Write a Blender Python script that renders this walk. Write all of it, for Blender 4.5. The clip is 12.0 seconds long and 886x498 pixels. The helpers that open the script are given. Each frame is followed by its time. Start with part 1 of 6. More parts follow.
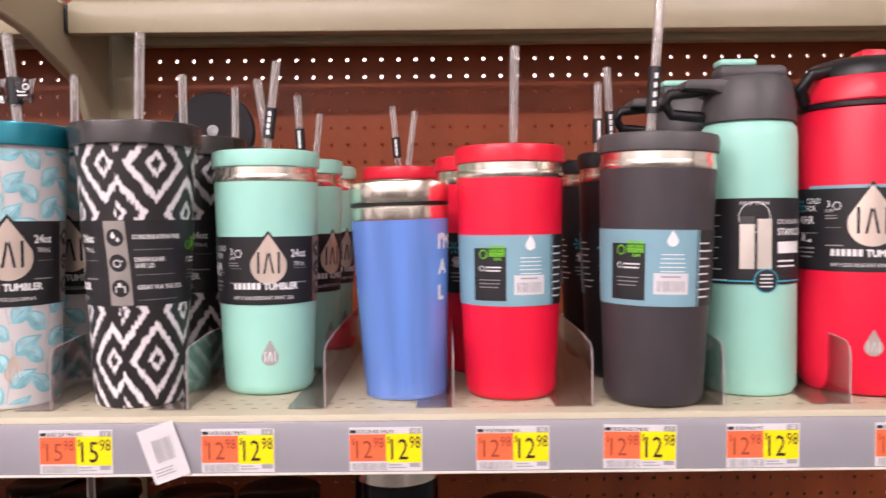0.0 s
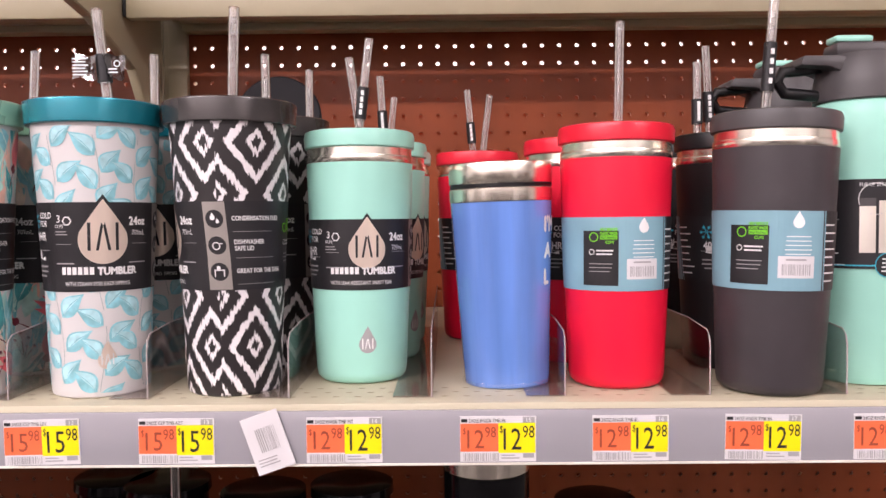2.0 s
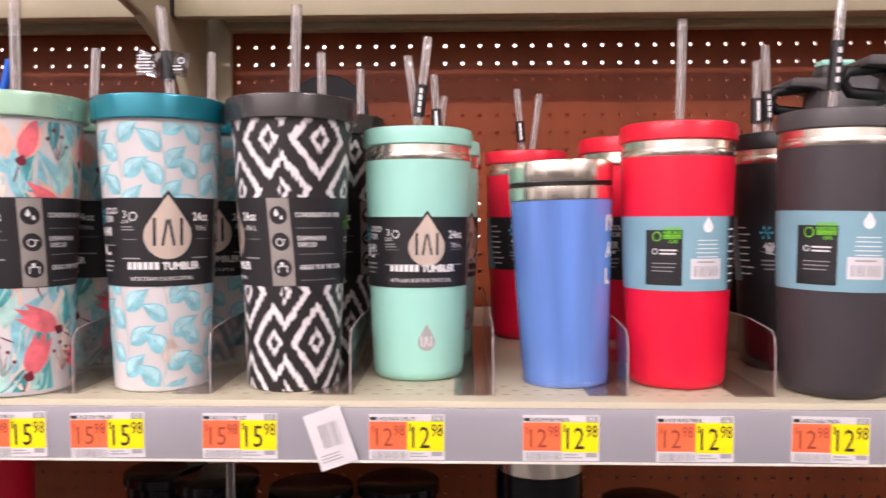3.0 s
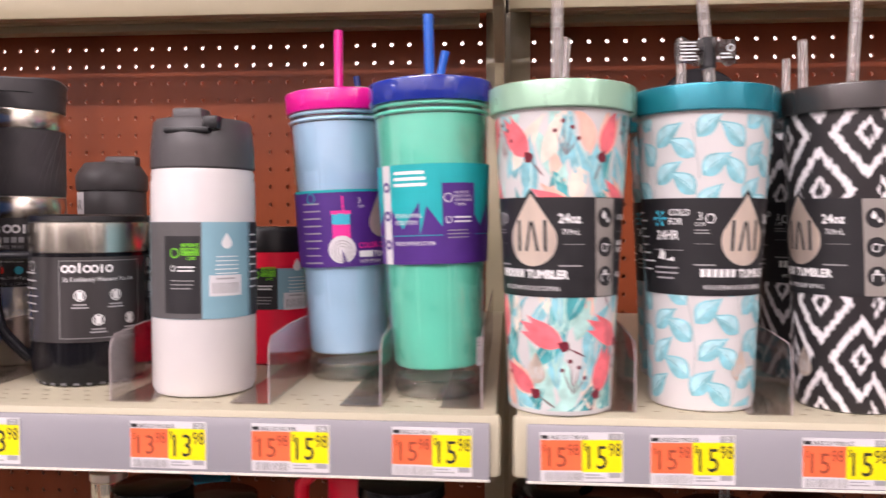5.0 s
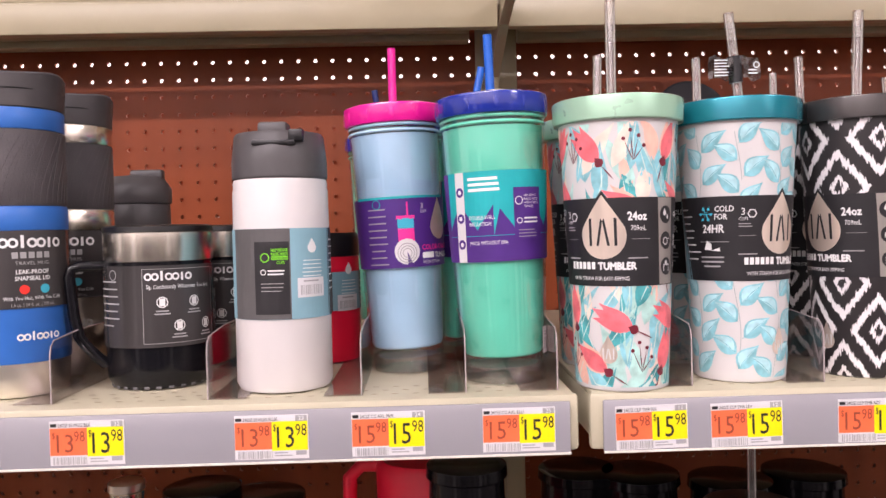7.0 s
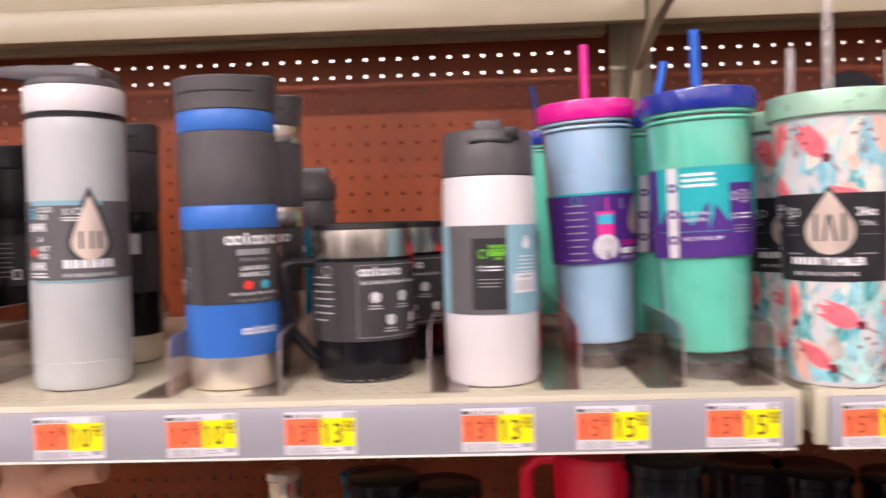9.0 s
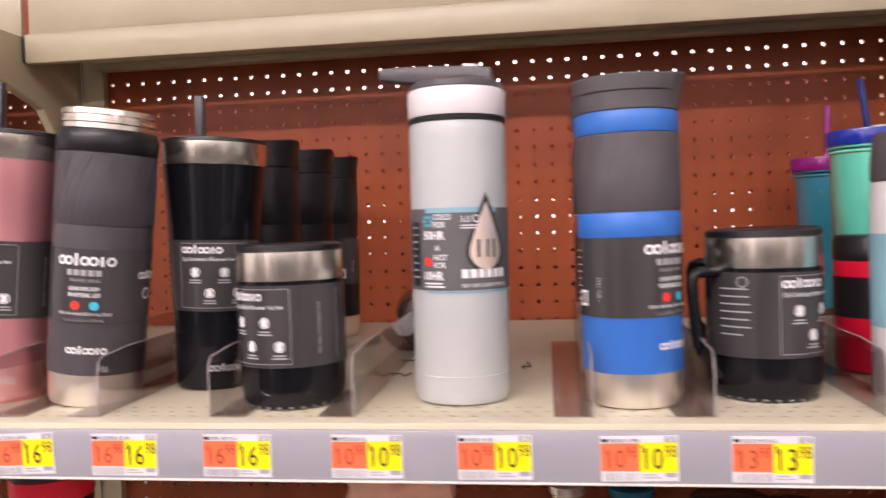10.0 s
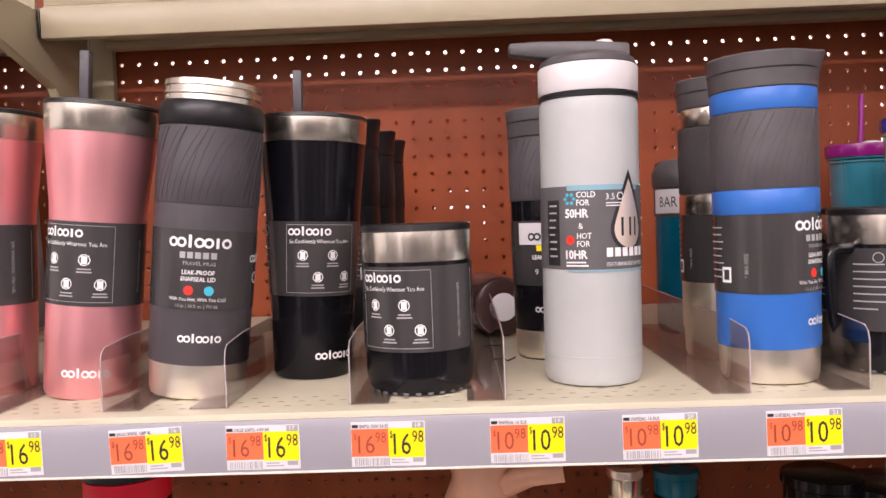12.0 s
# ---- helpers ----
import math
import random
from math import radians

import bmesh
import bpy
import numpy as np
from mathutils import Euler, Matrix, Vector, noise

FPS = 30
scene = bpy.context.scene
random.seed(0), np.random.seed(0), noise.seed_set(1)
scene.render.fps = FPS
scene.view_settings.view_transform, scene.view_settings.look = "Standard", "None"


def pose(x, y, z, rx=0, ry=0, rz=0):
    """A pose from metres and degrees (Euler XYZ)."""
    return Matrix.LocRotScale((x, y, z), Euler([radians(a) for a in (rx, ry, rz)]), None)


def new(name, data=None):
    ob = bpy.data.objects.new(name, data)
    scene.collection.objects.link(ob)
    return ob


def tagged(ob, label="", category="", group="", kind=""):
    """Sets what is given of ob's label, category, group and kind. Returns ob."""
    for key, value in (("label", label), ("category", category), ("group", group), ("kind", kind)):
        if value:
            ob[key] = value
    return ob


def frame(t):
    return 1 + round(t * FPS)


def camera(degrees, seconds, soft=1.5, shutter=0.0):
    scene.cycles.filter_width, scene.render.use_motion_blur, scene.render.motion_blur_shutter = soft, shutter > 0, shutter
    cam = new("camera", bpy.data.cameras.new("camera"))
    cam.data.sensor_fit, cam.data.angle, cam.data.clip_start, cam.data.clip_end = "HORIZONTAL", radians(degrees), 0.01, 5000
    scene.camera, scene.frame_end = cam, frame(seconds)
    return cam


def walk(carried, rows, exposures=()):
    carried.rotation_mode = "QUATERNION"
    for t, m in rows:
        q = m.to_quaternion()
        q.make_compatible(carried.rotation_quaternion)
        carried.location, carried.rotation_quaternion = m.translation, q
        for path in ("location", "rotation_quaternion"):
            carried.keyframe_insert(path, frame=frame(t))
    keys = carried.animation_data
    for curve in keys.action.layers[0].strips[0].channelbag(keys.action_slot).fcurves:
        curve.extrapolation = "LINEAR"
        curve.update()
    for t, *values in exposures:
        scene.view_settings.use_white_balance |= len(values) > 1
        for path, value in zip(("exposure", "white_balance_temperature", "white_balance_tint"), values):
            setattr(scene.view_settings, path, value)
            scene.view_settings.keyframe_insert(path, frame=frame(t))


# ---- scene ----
cam = camera(58.76, 12.0, soft=1.5, shutter=0.5)
ROWS = [
    (0, 0.4812, -1.1819, 1.5116, 87.82, 0.55, -0.03),
    (0.5, 0.4359, -1.1734, 1.5045, 87.89, 0.56, 0.24),
    (1, 0.4253, -1.1638, 1.5004, 87.81, 0.68, 0.16),
    (1.5, 0.4132, -1.1610, 1.4984, 87.80, 0.62, 0.15),
    (2, 0.4044, -1.1599, 1.4995, 87.73, 0.51, 0.32),
    (2.5, 0.3984, -1.1601, 1.5008, 87.66, 0.32, 0.68),
    (2.7, 0.3932, -1.1600, 1.4978, 87.83, 0.21, 0.97),
    (4.3, 0.1469, -1.1479, 1.4966, 87.64, -0.01, 6.45),
    (4.5, 0.1007, -1.1314, 1.4922, 87.97, -0.01, 6.72),
    (5, 0.0017, -1.1265, 1.4977, 87.96, -0.07, 4.77),
    (5.5, -0.0905, -1.1636, 1.5011, 88.30, 0.31, 2.18),
    (6, -0.1177, -1.1849, 1.4962, 88.39, 0.84, 0.31),
    (6.5, -0.1120, -1.1879, 1.4960, 88.31, 1.27, -0.89),
    (6.7, -0.1130, -1.1868, 1.4925, 88.69, 1.38, -1.50),
    (8.5, -0.1609, -1.1769, 1.4918, 88.15, 1.61, -0.40),
    (9, -0.2429, -1.1930, 1.4990, 88.16, 1.67, 2.00),
    (9.5, -0.3758, -1.1961, 1.5004, 88.33, 1.75, 5.95),
    (10, -0.5069, -1.1739, 1.5141, 88.19, 1.83, 7.54),
    (10.5, -0.5897, -1.1690, 1.5181, 88.44, 2.06, 5.82),
    (11, -0.6677, -1.1718, 1.5076, 88.33, 2.12, 3.42),
    (11.5, -0.6832, -1.1733, 1.5035, 88.12, 1.87, 1.98),
    (12, -0.6829, -1.1707, 1.5055, 87.75, 2.04, 1.42),
]
walk(cam, [(t, pose(x, y, z, rx, ry, rz)) for t, x, y, z, rx, ry, rz in ROWS], [(0.0, 0.0), (12.0, 0.0)])

# ---- light: rows of ceiling strip lights over the aisles, and a dim even store fill from the world ----
world = bpy.data.worlds.new("store_air")
scene.world = world
world.use_nodes = True
world.node_tree.nodes["Background"].inputs[0].default_value = (1.0, 0.93, 0.9, 1)
world.node_tree.nodes["Background"].inputs[1].default_value = 0.25


def strip_light(name, x, y, z, sx, sy, watts, color=(1.0, 0.88, 0.93)):
    data = bpy.data.lights.new(name, "AREA")
    data.shape, data.size, data.size_y = "RECTANGLE", sx, sy
    data.energy, data.color = watts, color
    ob = new(name, data)
    ob.matrix_basis = pose(x, y, z)
    return ob


for lx in (-4.2, -2.1, -0.5, 2.9):
    strip_light("aisle_light", lx, -2.0, 3.6, 1.6, 0.2, 16)
    strip_light("aisle_light", lx, -3.5, 3.6, 1.6, 0.2, 95)
for lx in (-1.8, 0.6):
    strip_light("aisle_light", lx, 1.5, 3.6, 1.6, 0.2, 260)

# ---- materials ----


def shader(name, color, rough=0.5, metal=0.0, var=0.08, scale=40.0, bump=0.0, bump_scale=400.0, coat=0.0,
           stretch=(1, 1, 1), spec=0.5, trans=0.0, ior=1.45, rough_var=0.1, coords="Object"):
    """A paint, plastic or metal with uneven colour and gloss and a fine relief."""
    m = bpy.data.materials.new(name)
    m.use_nodes = True
    nt = m.node_tree
    b = nt.nodes["Principled BSDF"]
    tc = nt.nodes.new("ShaderNodeTexCoord")
    mp = nt.nodes.new("ShaderNodeMapping")
    mp.inputs["Scale"].default_value = stretch
    nt.links.new(tc.outputs[coords], mp.inputs["Vector"])
    nz = nt.nodes.new("ShaderNodeTexNoise")
    nz.inputs["Scale"].default_value, nz.inputs["Detail"].default_value = scale, 5
    nt.links.new(mp.outputs[0], nz.inputs["Vector"])
    ramp = nt.nodes.new("ShaderNodeMapRange")
    ramp.inputs["From Min"].default_value, ramp.inputs["From Max"].default_value = 0.3, 0.7
    ramp.inputs["To Min"].default_value, ramp.inputs["To Max"].default_value = 1 - var, 1 + var
    nt.links.new(nz.outputs["Fac"], ramp.inputs["Value"])
    mix = nt.nodes.new("ShaderNodeMix")
    mix.data_type, mix.blend_type = "RGBA", "MULTIPLY"
    mix.inputs["Factor"].default_value = 1.0
    mix.inputs["A"].default_value = (*color, 1)
    nt.links.new(ramp.outputs[0], mix.inputs["B"])
    nt.links.new(mix.outputs["Result"], b.inputs["Base Color"])
    rr = nt.nodes.new("ShaderNodeMapRange")
    rr.inputs["To Min"].default_value, rr.inputs["To Max"].default_value = max(0.02, rough * (1 - rough_var)), rough * (1 + rough_var)
    nt.links.new(nz.outputs["Fac"], rr.inputs["Value"])
    nt.links.new(rr.outputs[0], b.inputs["Roughness"])
    b.inputs["Metallic"].default_value = metal
    b.inputs["Coat Weight"].default_value = coat
    b.inputs["Coat Roughness"].default_value = 0.08
    b.inputs["Specular IOR Level"].default_value = spec
    b.inputs["Transmission Weight"].default_value = trans
    b.inputs["IOR"].default_value = ior
    if bump:
        n2 = nt.nodes.new("ShaderNodeTexNoise")
        n2.inputs["Scale"].default_value, n2.inputs["Detail"].default_value = bump_scale, 3
        nt.links.new(mp.outputs[0], n2.inputs["Vector"])
        bp = nt.nodes.new("ShaderNodeBump")
        bp.inputs["Strength"].default_value, bp.inputs["Distance"].default_value = bump, 0.001
        nt.links.new(n2.outputs["Fac"], bp.inputs["Height"])
        nt.links.new(bp.outputs[0], b.inputs["Normal"])
    return m


def clear(name, color, rough, gloss=0.05):
    """Thin clear plastic: mostly see-through, with a real gloss on it."""
    m = bpy.data.materials.new(name)
    m.use_nodes = True
    nt = m.node_tree
    nt.nodes.remove(nt.nodes["Principled BSDF"])
    out = nt.nodes["Material Output"]
    tr = nt.nodes.new("ShaderNodeBsdfTransparent")
    tr.inputs[0].default_value = (*color, 1)
    gl = nt.nodes.new("ShaderNodeBsdfGlossy")
    gl.inputs["Roughness"].default_value = rough
    lw = nt.nodes.new("ShaderNodeLayerWeight")
    lw.inputs["Blend"].default_value = 0.25
    fr = nt.nodes.new("ShaderNodeMapRange")
    fr.inputs["To Min"].default_value, fr.inputs["To Max"].default_value = gloss, min(1.0, gloss + 0.55)
    nt.links.new(lw.outputs["Facing"], fr.inputs["Value"])
    mx = nt.nodes.new("ShaderNodeMixShader")
    nt.links.new(fr.outputs[0], mx.inputs[0])
    nt.links.new(tr.outputs[0], mx.inputs[1])
    nt.links.new(gl.outputs[0], mx.inputs[2])
    nt.links.new(mx.outputs[0], out.inputs[0])
    return m


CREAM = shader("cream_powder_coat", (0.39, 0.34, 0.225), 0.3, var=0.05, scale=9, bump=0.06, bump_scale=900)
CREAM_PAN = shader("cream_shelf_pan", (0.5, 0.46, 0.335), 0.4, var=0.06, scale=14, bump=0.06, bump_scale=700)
BOARD = shader("brown_hardboard", (0.23, 0.056, 0.022), 0.3, spec=0.2, var=0.25, scale=7, bump=0.12, bump_scale=260, stretch=(1, 1, 0.25))
BOARD_CORE = shader("hardboard_core", (0.4, 0.2, 0.13), 0.7)
RAIL = shader("grey_label_holder", (0.32, 0.31, 0.335), 0.2, var=0.03, scale=6, coat=0.5)
RAIL_EDGE = shader("pale_holder_edge", (0.72, 0.68, 0.6), 0.3)
STEEL = shader("brushed_steel", (0.96, 0.91, 0.8), 0.25, metal=1.0, var=0.02, scale=40, stretch=(1, 1, 3), rough_var=0.03)
STEEL_RAW = shader("spun_steel", (0.93, 0.88, 0.79), 0.33, metal=1.0, var=0.02, scale=30, stretch=(2, 2, 1), rough_var=0.03)
BLACK_GLOSS = shader("gloss_black_paint", (0.006, 0.006, 0.008), 0.14, var=0.1, spec=0.4)
BLACK_PLASTIC = shader("black_plastic", (0.009, 0.0085, 0.0095), 0.34, bump=0.08, bump_scale=1500)
GREY_PLASTIC = shader("charcoal_plastic", (0.075, 0.069, 0.071), 0.42, bump=0.06, bump_scale=1200)
CHARCOAL = shader("charcoal_powder_coat", (0.05, 0.043, 0.047), 0.42, bump=0.12, bump_scale=1600)
MINT = shader("mint_powder_coat", (0.36, 0.72, 0.6), 0.36, var=0.02, bump=0.08, bump_scale=1600)
MINT_LID = shader("mint_plastic", (0.36, 0.72, 0.6), 0.3, var=0.02)
RED = shader("red_powder_coat", (0.84, 0.009, 0.045), 0.36, var=0.03, bump=0.08, bump_scale=1600)
RED_LID = shader("red_plastic", (0.75, 0.014, 0.04), 0.3, var=0.03)
# upright streaks in this blue imitate highlights reflected on the mug
BLUE_MUG = shader("blue_shell_painted_glints", (0.13, 0.26, 0.66), 0.2, var=0.2, scale=45, stretch=(1, 1, 0.05), coat=0.9)
PINK = shader("metallic_pink_paint", (0.88, 0.4, 0.42), 0.32, metal=0.8, var=0.05, scale=60, stretch=(1, 1, 0.1))
SILVER_GREY = shader("pale_grey_powder_coat", (0.46, 0.475, 0.46), 0.4, var=0.03, bump=0.08, bump_scale=1600)
BLUE = shader("cobalt_blue_plastic", (0.035, 0.15, 0.5), 0.36, var=0.04)
WHITE = shader("white_powder_coat", (0.67, 0.64, 0.63), 0.34, var=0.02, bump=0.06, bump_scale=1600)
MAGENTA = shader("magenta_plastic", (0.75, 0.01, 0.28), 0.16, coat=0.5)
NAVY = shader("navy_plastic", (0.012, 0.03, 0.3), 0.14, coat=0.6)
SKY_INNER = shader("sky_blue_inner_cup", (0.45, 0.68, 0.88), 0.3, var=0.05, coat=0.3)
GREEN_INNER = shader("sea_green_inner_cup", (0.16, 0.72, 0.52), 0.28, var=0.05, coat=0.3)
TEAL_LID = shader("teal_metallic_lid", (0.008, 0.22, 0.29), 0.24, metal=0.45, var=0.05, coat=0.5)
SAGE_LID = shader("sage_green_lid", (0.38, 0.62, 0.45), 0.28, metal=0.3, var=0.04, coat=0.4)
DARK_LID = shader("dark_grey_lid", (0.062, 0.057, 0.056), 0.26, metal=0.5, var=0.06, coat=0.4)
PRINT_WHITE_BODY = shader("white_printed_body", (0.64, 0.62, 0.61), 0.36, var=0.03)
PAPER_BLACK = shader("black_card", (0.017, 0.016, 0.018), 0.45, var=0.15, scale=60, bump=0.15, bump_scale=500)
PAPER_GREY = shader("grey_card", (0.1, 0.095, 0.095), 0.5, var=0.1)
PAPER_BLUE = shader("dusty_blue_card", (0.22, 0.4, 0.47), 0.5, var=0.05)
PAPER_PURPLE = shader("purple_card", (0.07, 0.02, 0.2), 0.45, var=0.1)
PAPER_TEAL = shader("teal_card", (0.01, 0.4, 0.42), 0.45, var=0.08)
PAPER_WHITE = shader("white_label_paper", (0.68, 0.66, 0.67), 0.55, var=0.03)
INK_WHITE = shader("white_ink", (0.8, 0.79, 0.78), 0.5)
INK_GREY = shader("grey_ink", (0.35, 0.34, 0.34), 0.5)
INK_BLACK = shader("black_ink", (0.02, 0.02, 0.02), 0.5)
INK_GREEN = shader("lime_ink", (0.18, 0.62, 0.02), 0.5)
INK_RED = shader("red_ink", (0.8, 0.03, 0.02), 0.5)
INK_CYAN = shader("cyan_ink", (0.05, 0.45, 0.6), 0.5)
INK_MAGENTA = shader("pink_ink", (0.8, 0.03, 0.3), 0.5)
TAG_ORANGE = shader("orange_label_print", (0.9, 0.16, 0.06), 0.45, var=0.05)
TAG_YELLOW = shader("yellow_label_print", (0.9, 0.76, 0.0), 0.45, var=0.03)
FOIL = shader("copper_foil", (0.78, 0.66, 0.56), 0.3, metal=0.6, var=0.2, scale=35, stretch=(1, 1, 0.2))
ICON_STRIP = shader("warm_grey_foil", (0.36, 0.33, 0.3), 0.35, metal=0.4)
STRAW = clear("clear_straw_plastic", (0.86, 0.84, 0.82), 0.12, gloss=0.2)
SHELL = clear("clear_tumbler_shell", (0.985, 0.99, 0.99), 0.06, gloss=0.07)
ACRYLIC = clear("smoky_clear_divider", (0.9, 0.87, 0.88), 0.07, gloss=0.1)
LEAF_INK = shader("watercolour_teal", (0.25, 0.56, 0.62), 0.4, var=0.25, scale=120)
LEAF_VEIN = shader("deep_teal_ink", (0.1, 0.34, 0.4), 0.4)
TULIP_INK = shader("watercolour_coral", (0.85, 0.17, 0.2), 0.4, var=0.25, scale=90)
PEACH_INK = shader("watercolour_peach", (0.85, 0.5, 0.4), 0.4, var=0.15, scale=90)
BLADE_INK = shader("watercolour_sea_green", (0.07, 0.36, 0.38), 0.4, var=0.4, scale=90)
PALE_BLADE = shader("watercolour_pale_green", (0.42, 0.66, 0.6), 0.4, var=0.3, scale=90)
MAROON_INK = shader("maroon_ink", (0.16, 0.015, 0.03), 0.4)


def ikat():
    """White and black woven-look diamonds with ragged edges, laid out on the body's own unrolled surface."""
    m = bpy.data.materials.new("ikat_print")
    m.use_nodes = True
    nt = m.node_tree
    b = nt.nodes["Principled BSDF"]
    b.inputs["Roughness"].default_value = 0.36
    uv = nt.nodes.new("ShaderNodeUVMap")
    sep = nt.nodes.new("ShaderNodeSeparateXYZ")
    nt.links.new(uv.outputs[0], sep.inputs[0])

    def op(kind, a, c=None, c2=None):
        n = nt.nodes.new("ShaderNodeMath")
        n.operation = kind
        for i, v in enumerate((a, c, c2)):
            if v is None:
                continue
            if isinstance(v, (int, float)):
                n.inputs[i].default_value = v
            else:
                nt.links.new(v, n.inputs[i])
        return n.outputs[0]

    def ragged(scale_u, scale_v):
        mp = nt.nodes.new("ShaderNodeMapping")
        mp.inputs["Scale"].default_value = (scale_u, scale_v, 1)
        nt.links.new(uv.outputs[0], mp.inputs["Vector"])
        nz = nt.nodes.new("ShaderNodeTexNoise")
        nz.inputs["Scale"].default_value, nz.inputs["Detail"].default_value = 1.0, 1
        nt.links.new(mp.outputs[0], nz.inputs["Vector"])
        return op("SUBTRACT", nz.outputs["Fac"], 0.5)

    jag = op("ADD", op("MULTIPLY", ragged(760, 45), 0.011), op("MULTIPLY", ragged(1900, 30), 0.004))
    u = op("MULTIPLY", sep.outputs[0], 1 / 0.05)
    v = op("MULTIPLY", op("ADD", sep.outputs[1], jag), 1 / 0.074)
    f = op("ADD", op("PINGPONG", u, 0.5), op("PINGPONG", v, 0.5))
    g = op("MINIMUM", f, op("SUBTRACT", 1.0, f))
    ramp = nt.nodes.new("ShaderNodeValToRGB")
    ramp.color_ramp.interpolation = "CONSTANT"
    el = ramp.color_ramp.elements
    white, black = (0.8, 0.77, 0.78, 1), (0.02, 0.017, 0.018, 1)
    el[0].position, el[0].color = 0.0, black
    el[1].position, el[1].color = 0.07, white
    for pos, col in ((0.135, black), (0.3, white), (0.4, black)):
        e = el.new(pos)
        e.color = col
    nt.links.new(g, ramp.inputs[0])
    nt.links.new(ramp.outputs[0], b.inputs["Base Color"])
    return m


IKAT = ikat()

# ---- builders ----


def solid(name, bm, material, parent=None, label="", smooth=40):
    """Links a bmesh as one mesh object under parent."""
    me = bpy.data.meshes.new(name)
    bm.normal_update()
    bm.to_mesh(me)
    bm.free()
    me.materials.append(material)
    if smooth:
        me.shade_smooth()
        me.set_sharp_from_angle(angle=radians(smooth))
    ob = new(name, me)
    if parent:
        ob.parent = parent
    return tagged(ob, label)


part = solid


def thing(name, label, category, m, group="", kind=""):
    ob = new(name)
    ob.matrix_basis = m
    return tagged(ob, label, category, group, kind)


def box_into(bm, x0, x1, y0, y1, z0, z1, bevel=0.0):
    r = bmesh.ops.create_cube(bm, size=1, matrix=Matrix.LocRotScale(((x0 + x1) / 2, (y0 + y1) / 2, (z0 + z1) / 2), None, (x1 - x0, y1 - y0, z1 - z0)))
    if bevel:
        edges = {e for v in r["verts"] for e in v.link_edges}
        bmesh.ops.bevel(bm, geom=list(edges), offset=bevel, segments=2, affect="EDGES", profile=0.5)
    return bm


def box(x0, x1, y0, y1, z0, z1, bevel=0.0):
    return box_into(bmesh.new(), x0, x1, y0, y1, z0, z1, bevel)


def lathe(profile, n=56, cap_low=True, cap_high=True, uv=False):
    """Turns (radius, height) pairs, listed from low to high, round the z axis."""
    bm = bmesh.new()
    rings = []
    for r, z in profile:
        rings.append([bm.verts.new((r * math.sin(2 * math.pi * i / n), -r * math.cos(2 * math.pi * i / n), z)) for i in range(n)])
    lay = bm.loops.layers.uv.new("UVMap") if uv else None
    mean = sum(r for r, z in profile) / len(profile)
    for a, b_, (r0, z0), (r1, z1) in zip(rings, rings[1:], profile, profile[1:]):
        for i in range(n):
            j = (i + 1) % n
            f = bm.faces.new((a[i], a[j], b_[j], b_[i]))
            if lay:
                for loop, (k, z) in zip(f.loops, ((i, z0), (i + 1, z0), (i + 1, z1), (i, z1))):
                    loop[lay].uv = (2 * math.pi * mean * k / n, z)
    if cap_low:
        bm.faces.new(rings[0][::-1])
    if cap_high:
        bm.faces.new(rings[-1])
    return bm


def radius_at(profile, z):
    for (r0, z0), (r1, z1) in zip(profile, profile[1:]):
        if z0 <= z <= z1 and z1 > z0:
            return r0 + (r1 - r0) * (z - z0) / (z1 - z0)
    return profile[0][0] if z < profile[0][1] else profile[-1][0]


def tube(points, r, n=10, closed=False):
    """A round bar along a line of points."""
    bm = bmesh.new()
    pts = [Vector(p) for p in points]
    rings = []
    for i, p in enumerate(pts):
        a, b_ = pts[max(i - 1, 0)], pts[min(i + 1, len(pts) - 1)]
        d = (b_ - a).normalized()
        s = d.cross(Vector((0.13, 0.91, 0.2))).normalized()
        t = d.cross(s)
        rings.append([bm.verts.new(p + r * (math.cos(2 * math.pi * k / n) * s + math.sin(2 * math.pi * k / n) * t)) for k in range(n)])
    for a, b_ in zip(rings, rings[1:]):
        for k in range(n):
            bm.faces.new((a[k], a[(k + 1) % n], b_[(k + 1) % n], b_[k]))
    bm.faces.new(rings[0])
    bm.faces.new(rings[-1][::-1])
    bmesh.ops.recalc_face_normals(bm, faces=bm.faces)
    return bm


GLYPHS = {}


def glyphs(text):
    """The outline of a line of text, as flat triangles one unit high."""
    if text not in GLYPHS:
        cu = bpy.data.curves.new("line", "FONT")
        cu.body, cu.resolution_u = text, 2
        ob = new("line", cu)
        me = bpy.data.meshes.new_from_object(ob.evaluated_get(bpy.context.evaluated_depsgraph_get()))
        bm = bmesh.new()
        bm.from_mesh(me)
        bmesh.ops.triangulate(bm, faces=bm.faces)
        verts = [(v.co.x, v.co.y) for v in bm.verts]
        for i, v in enumerate(bm.verts):
            v.index = i
        faces = [tuple(v.index for v in f.verts) for f in bm.faces]
        bm.free()
        bpy.data.objects.remove(ob)
        bpy.data.curves.remove(cu)
        bpy.data.meshes.remove(me)
        x0, x1 = (min(v[0] for v in verts), max(v[0] for v in verts)) if verts else (0, 0)
        GLYPHS[text] = ([(x - x0, y) for x, y in verts], faces, x1 - x0)
    return GLYPHS[text]


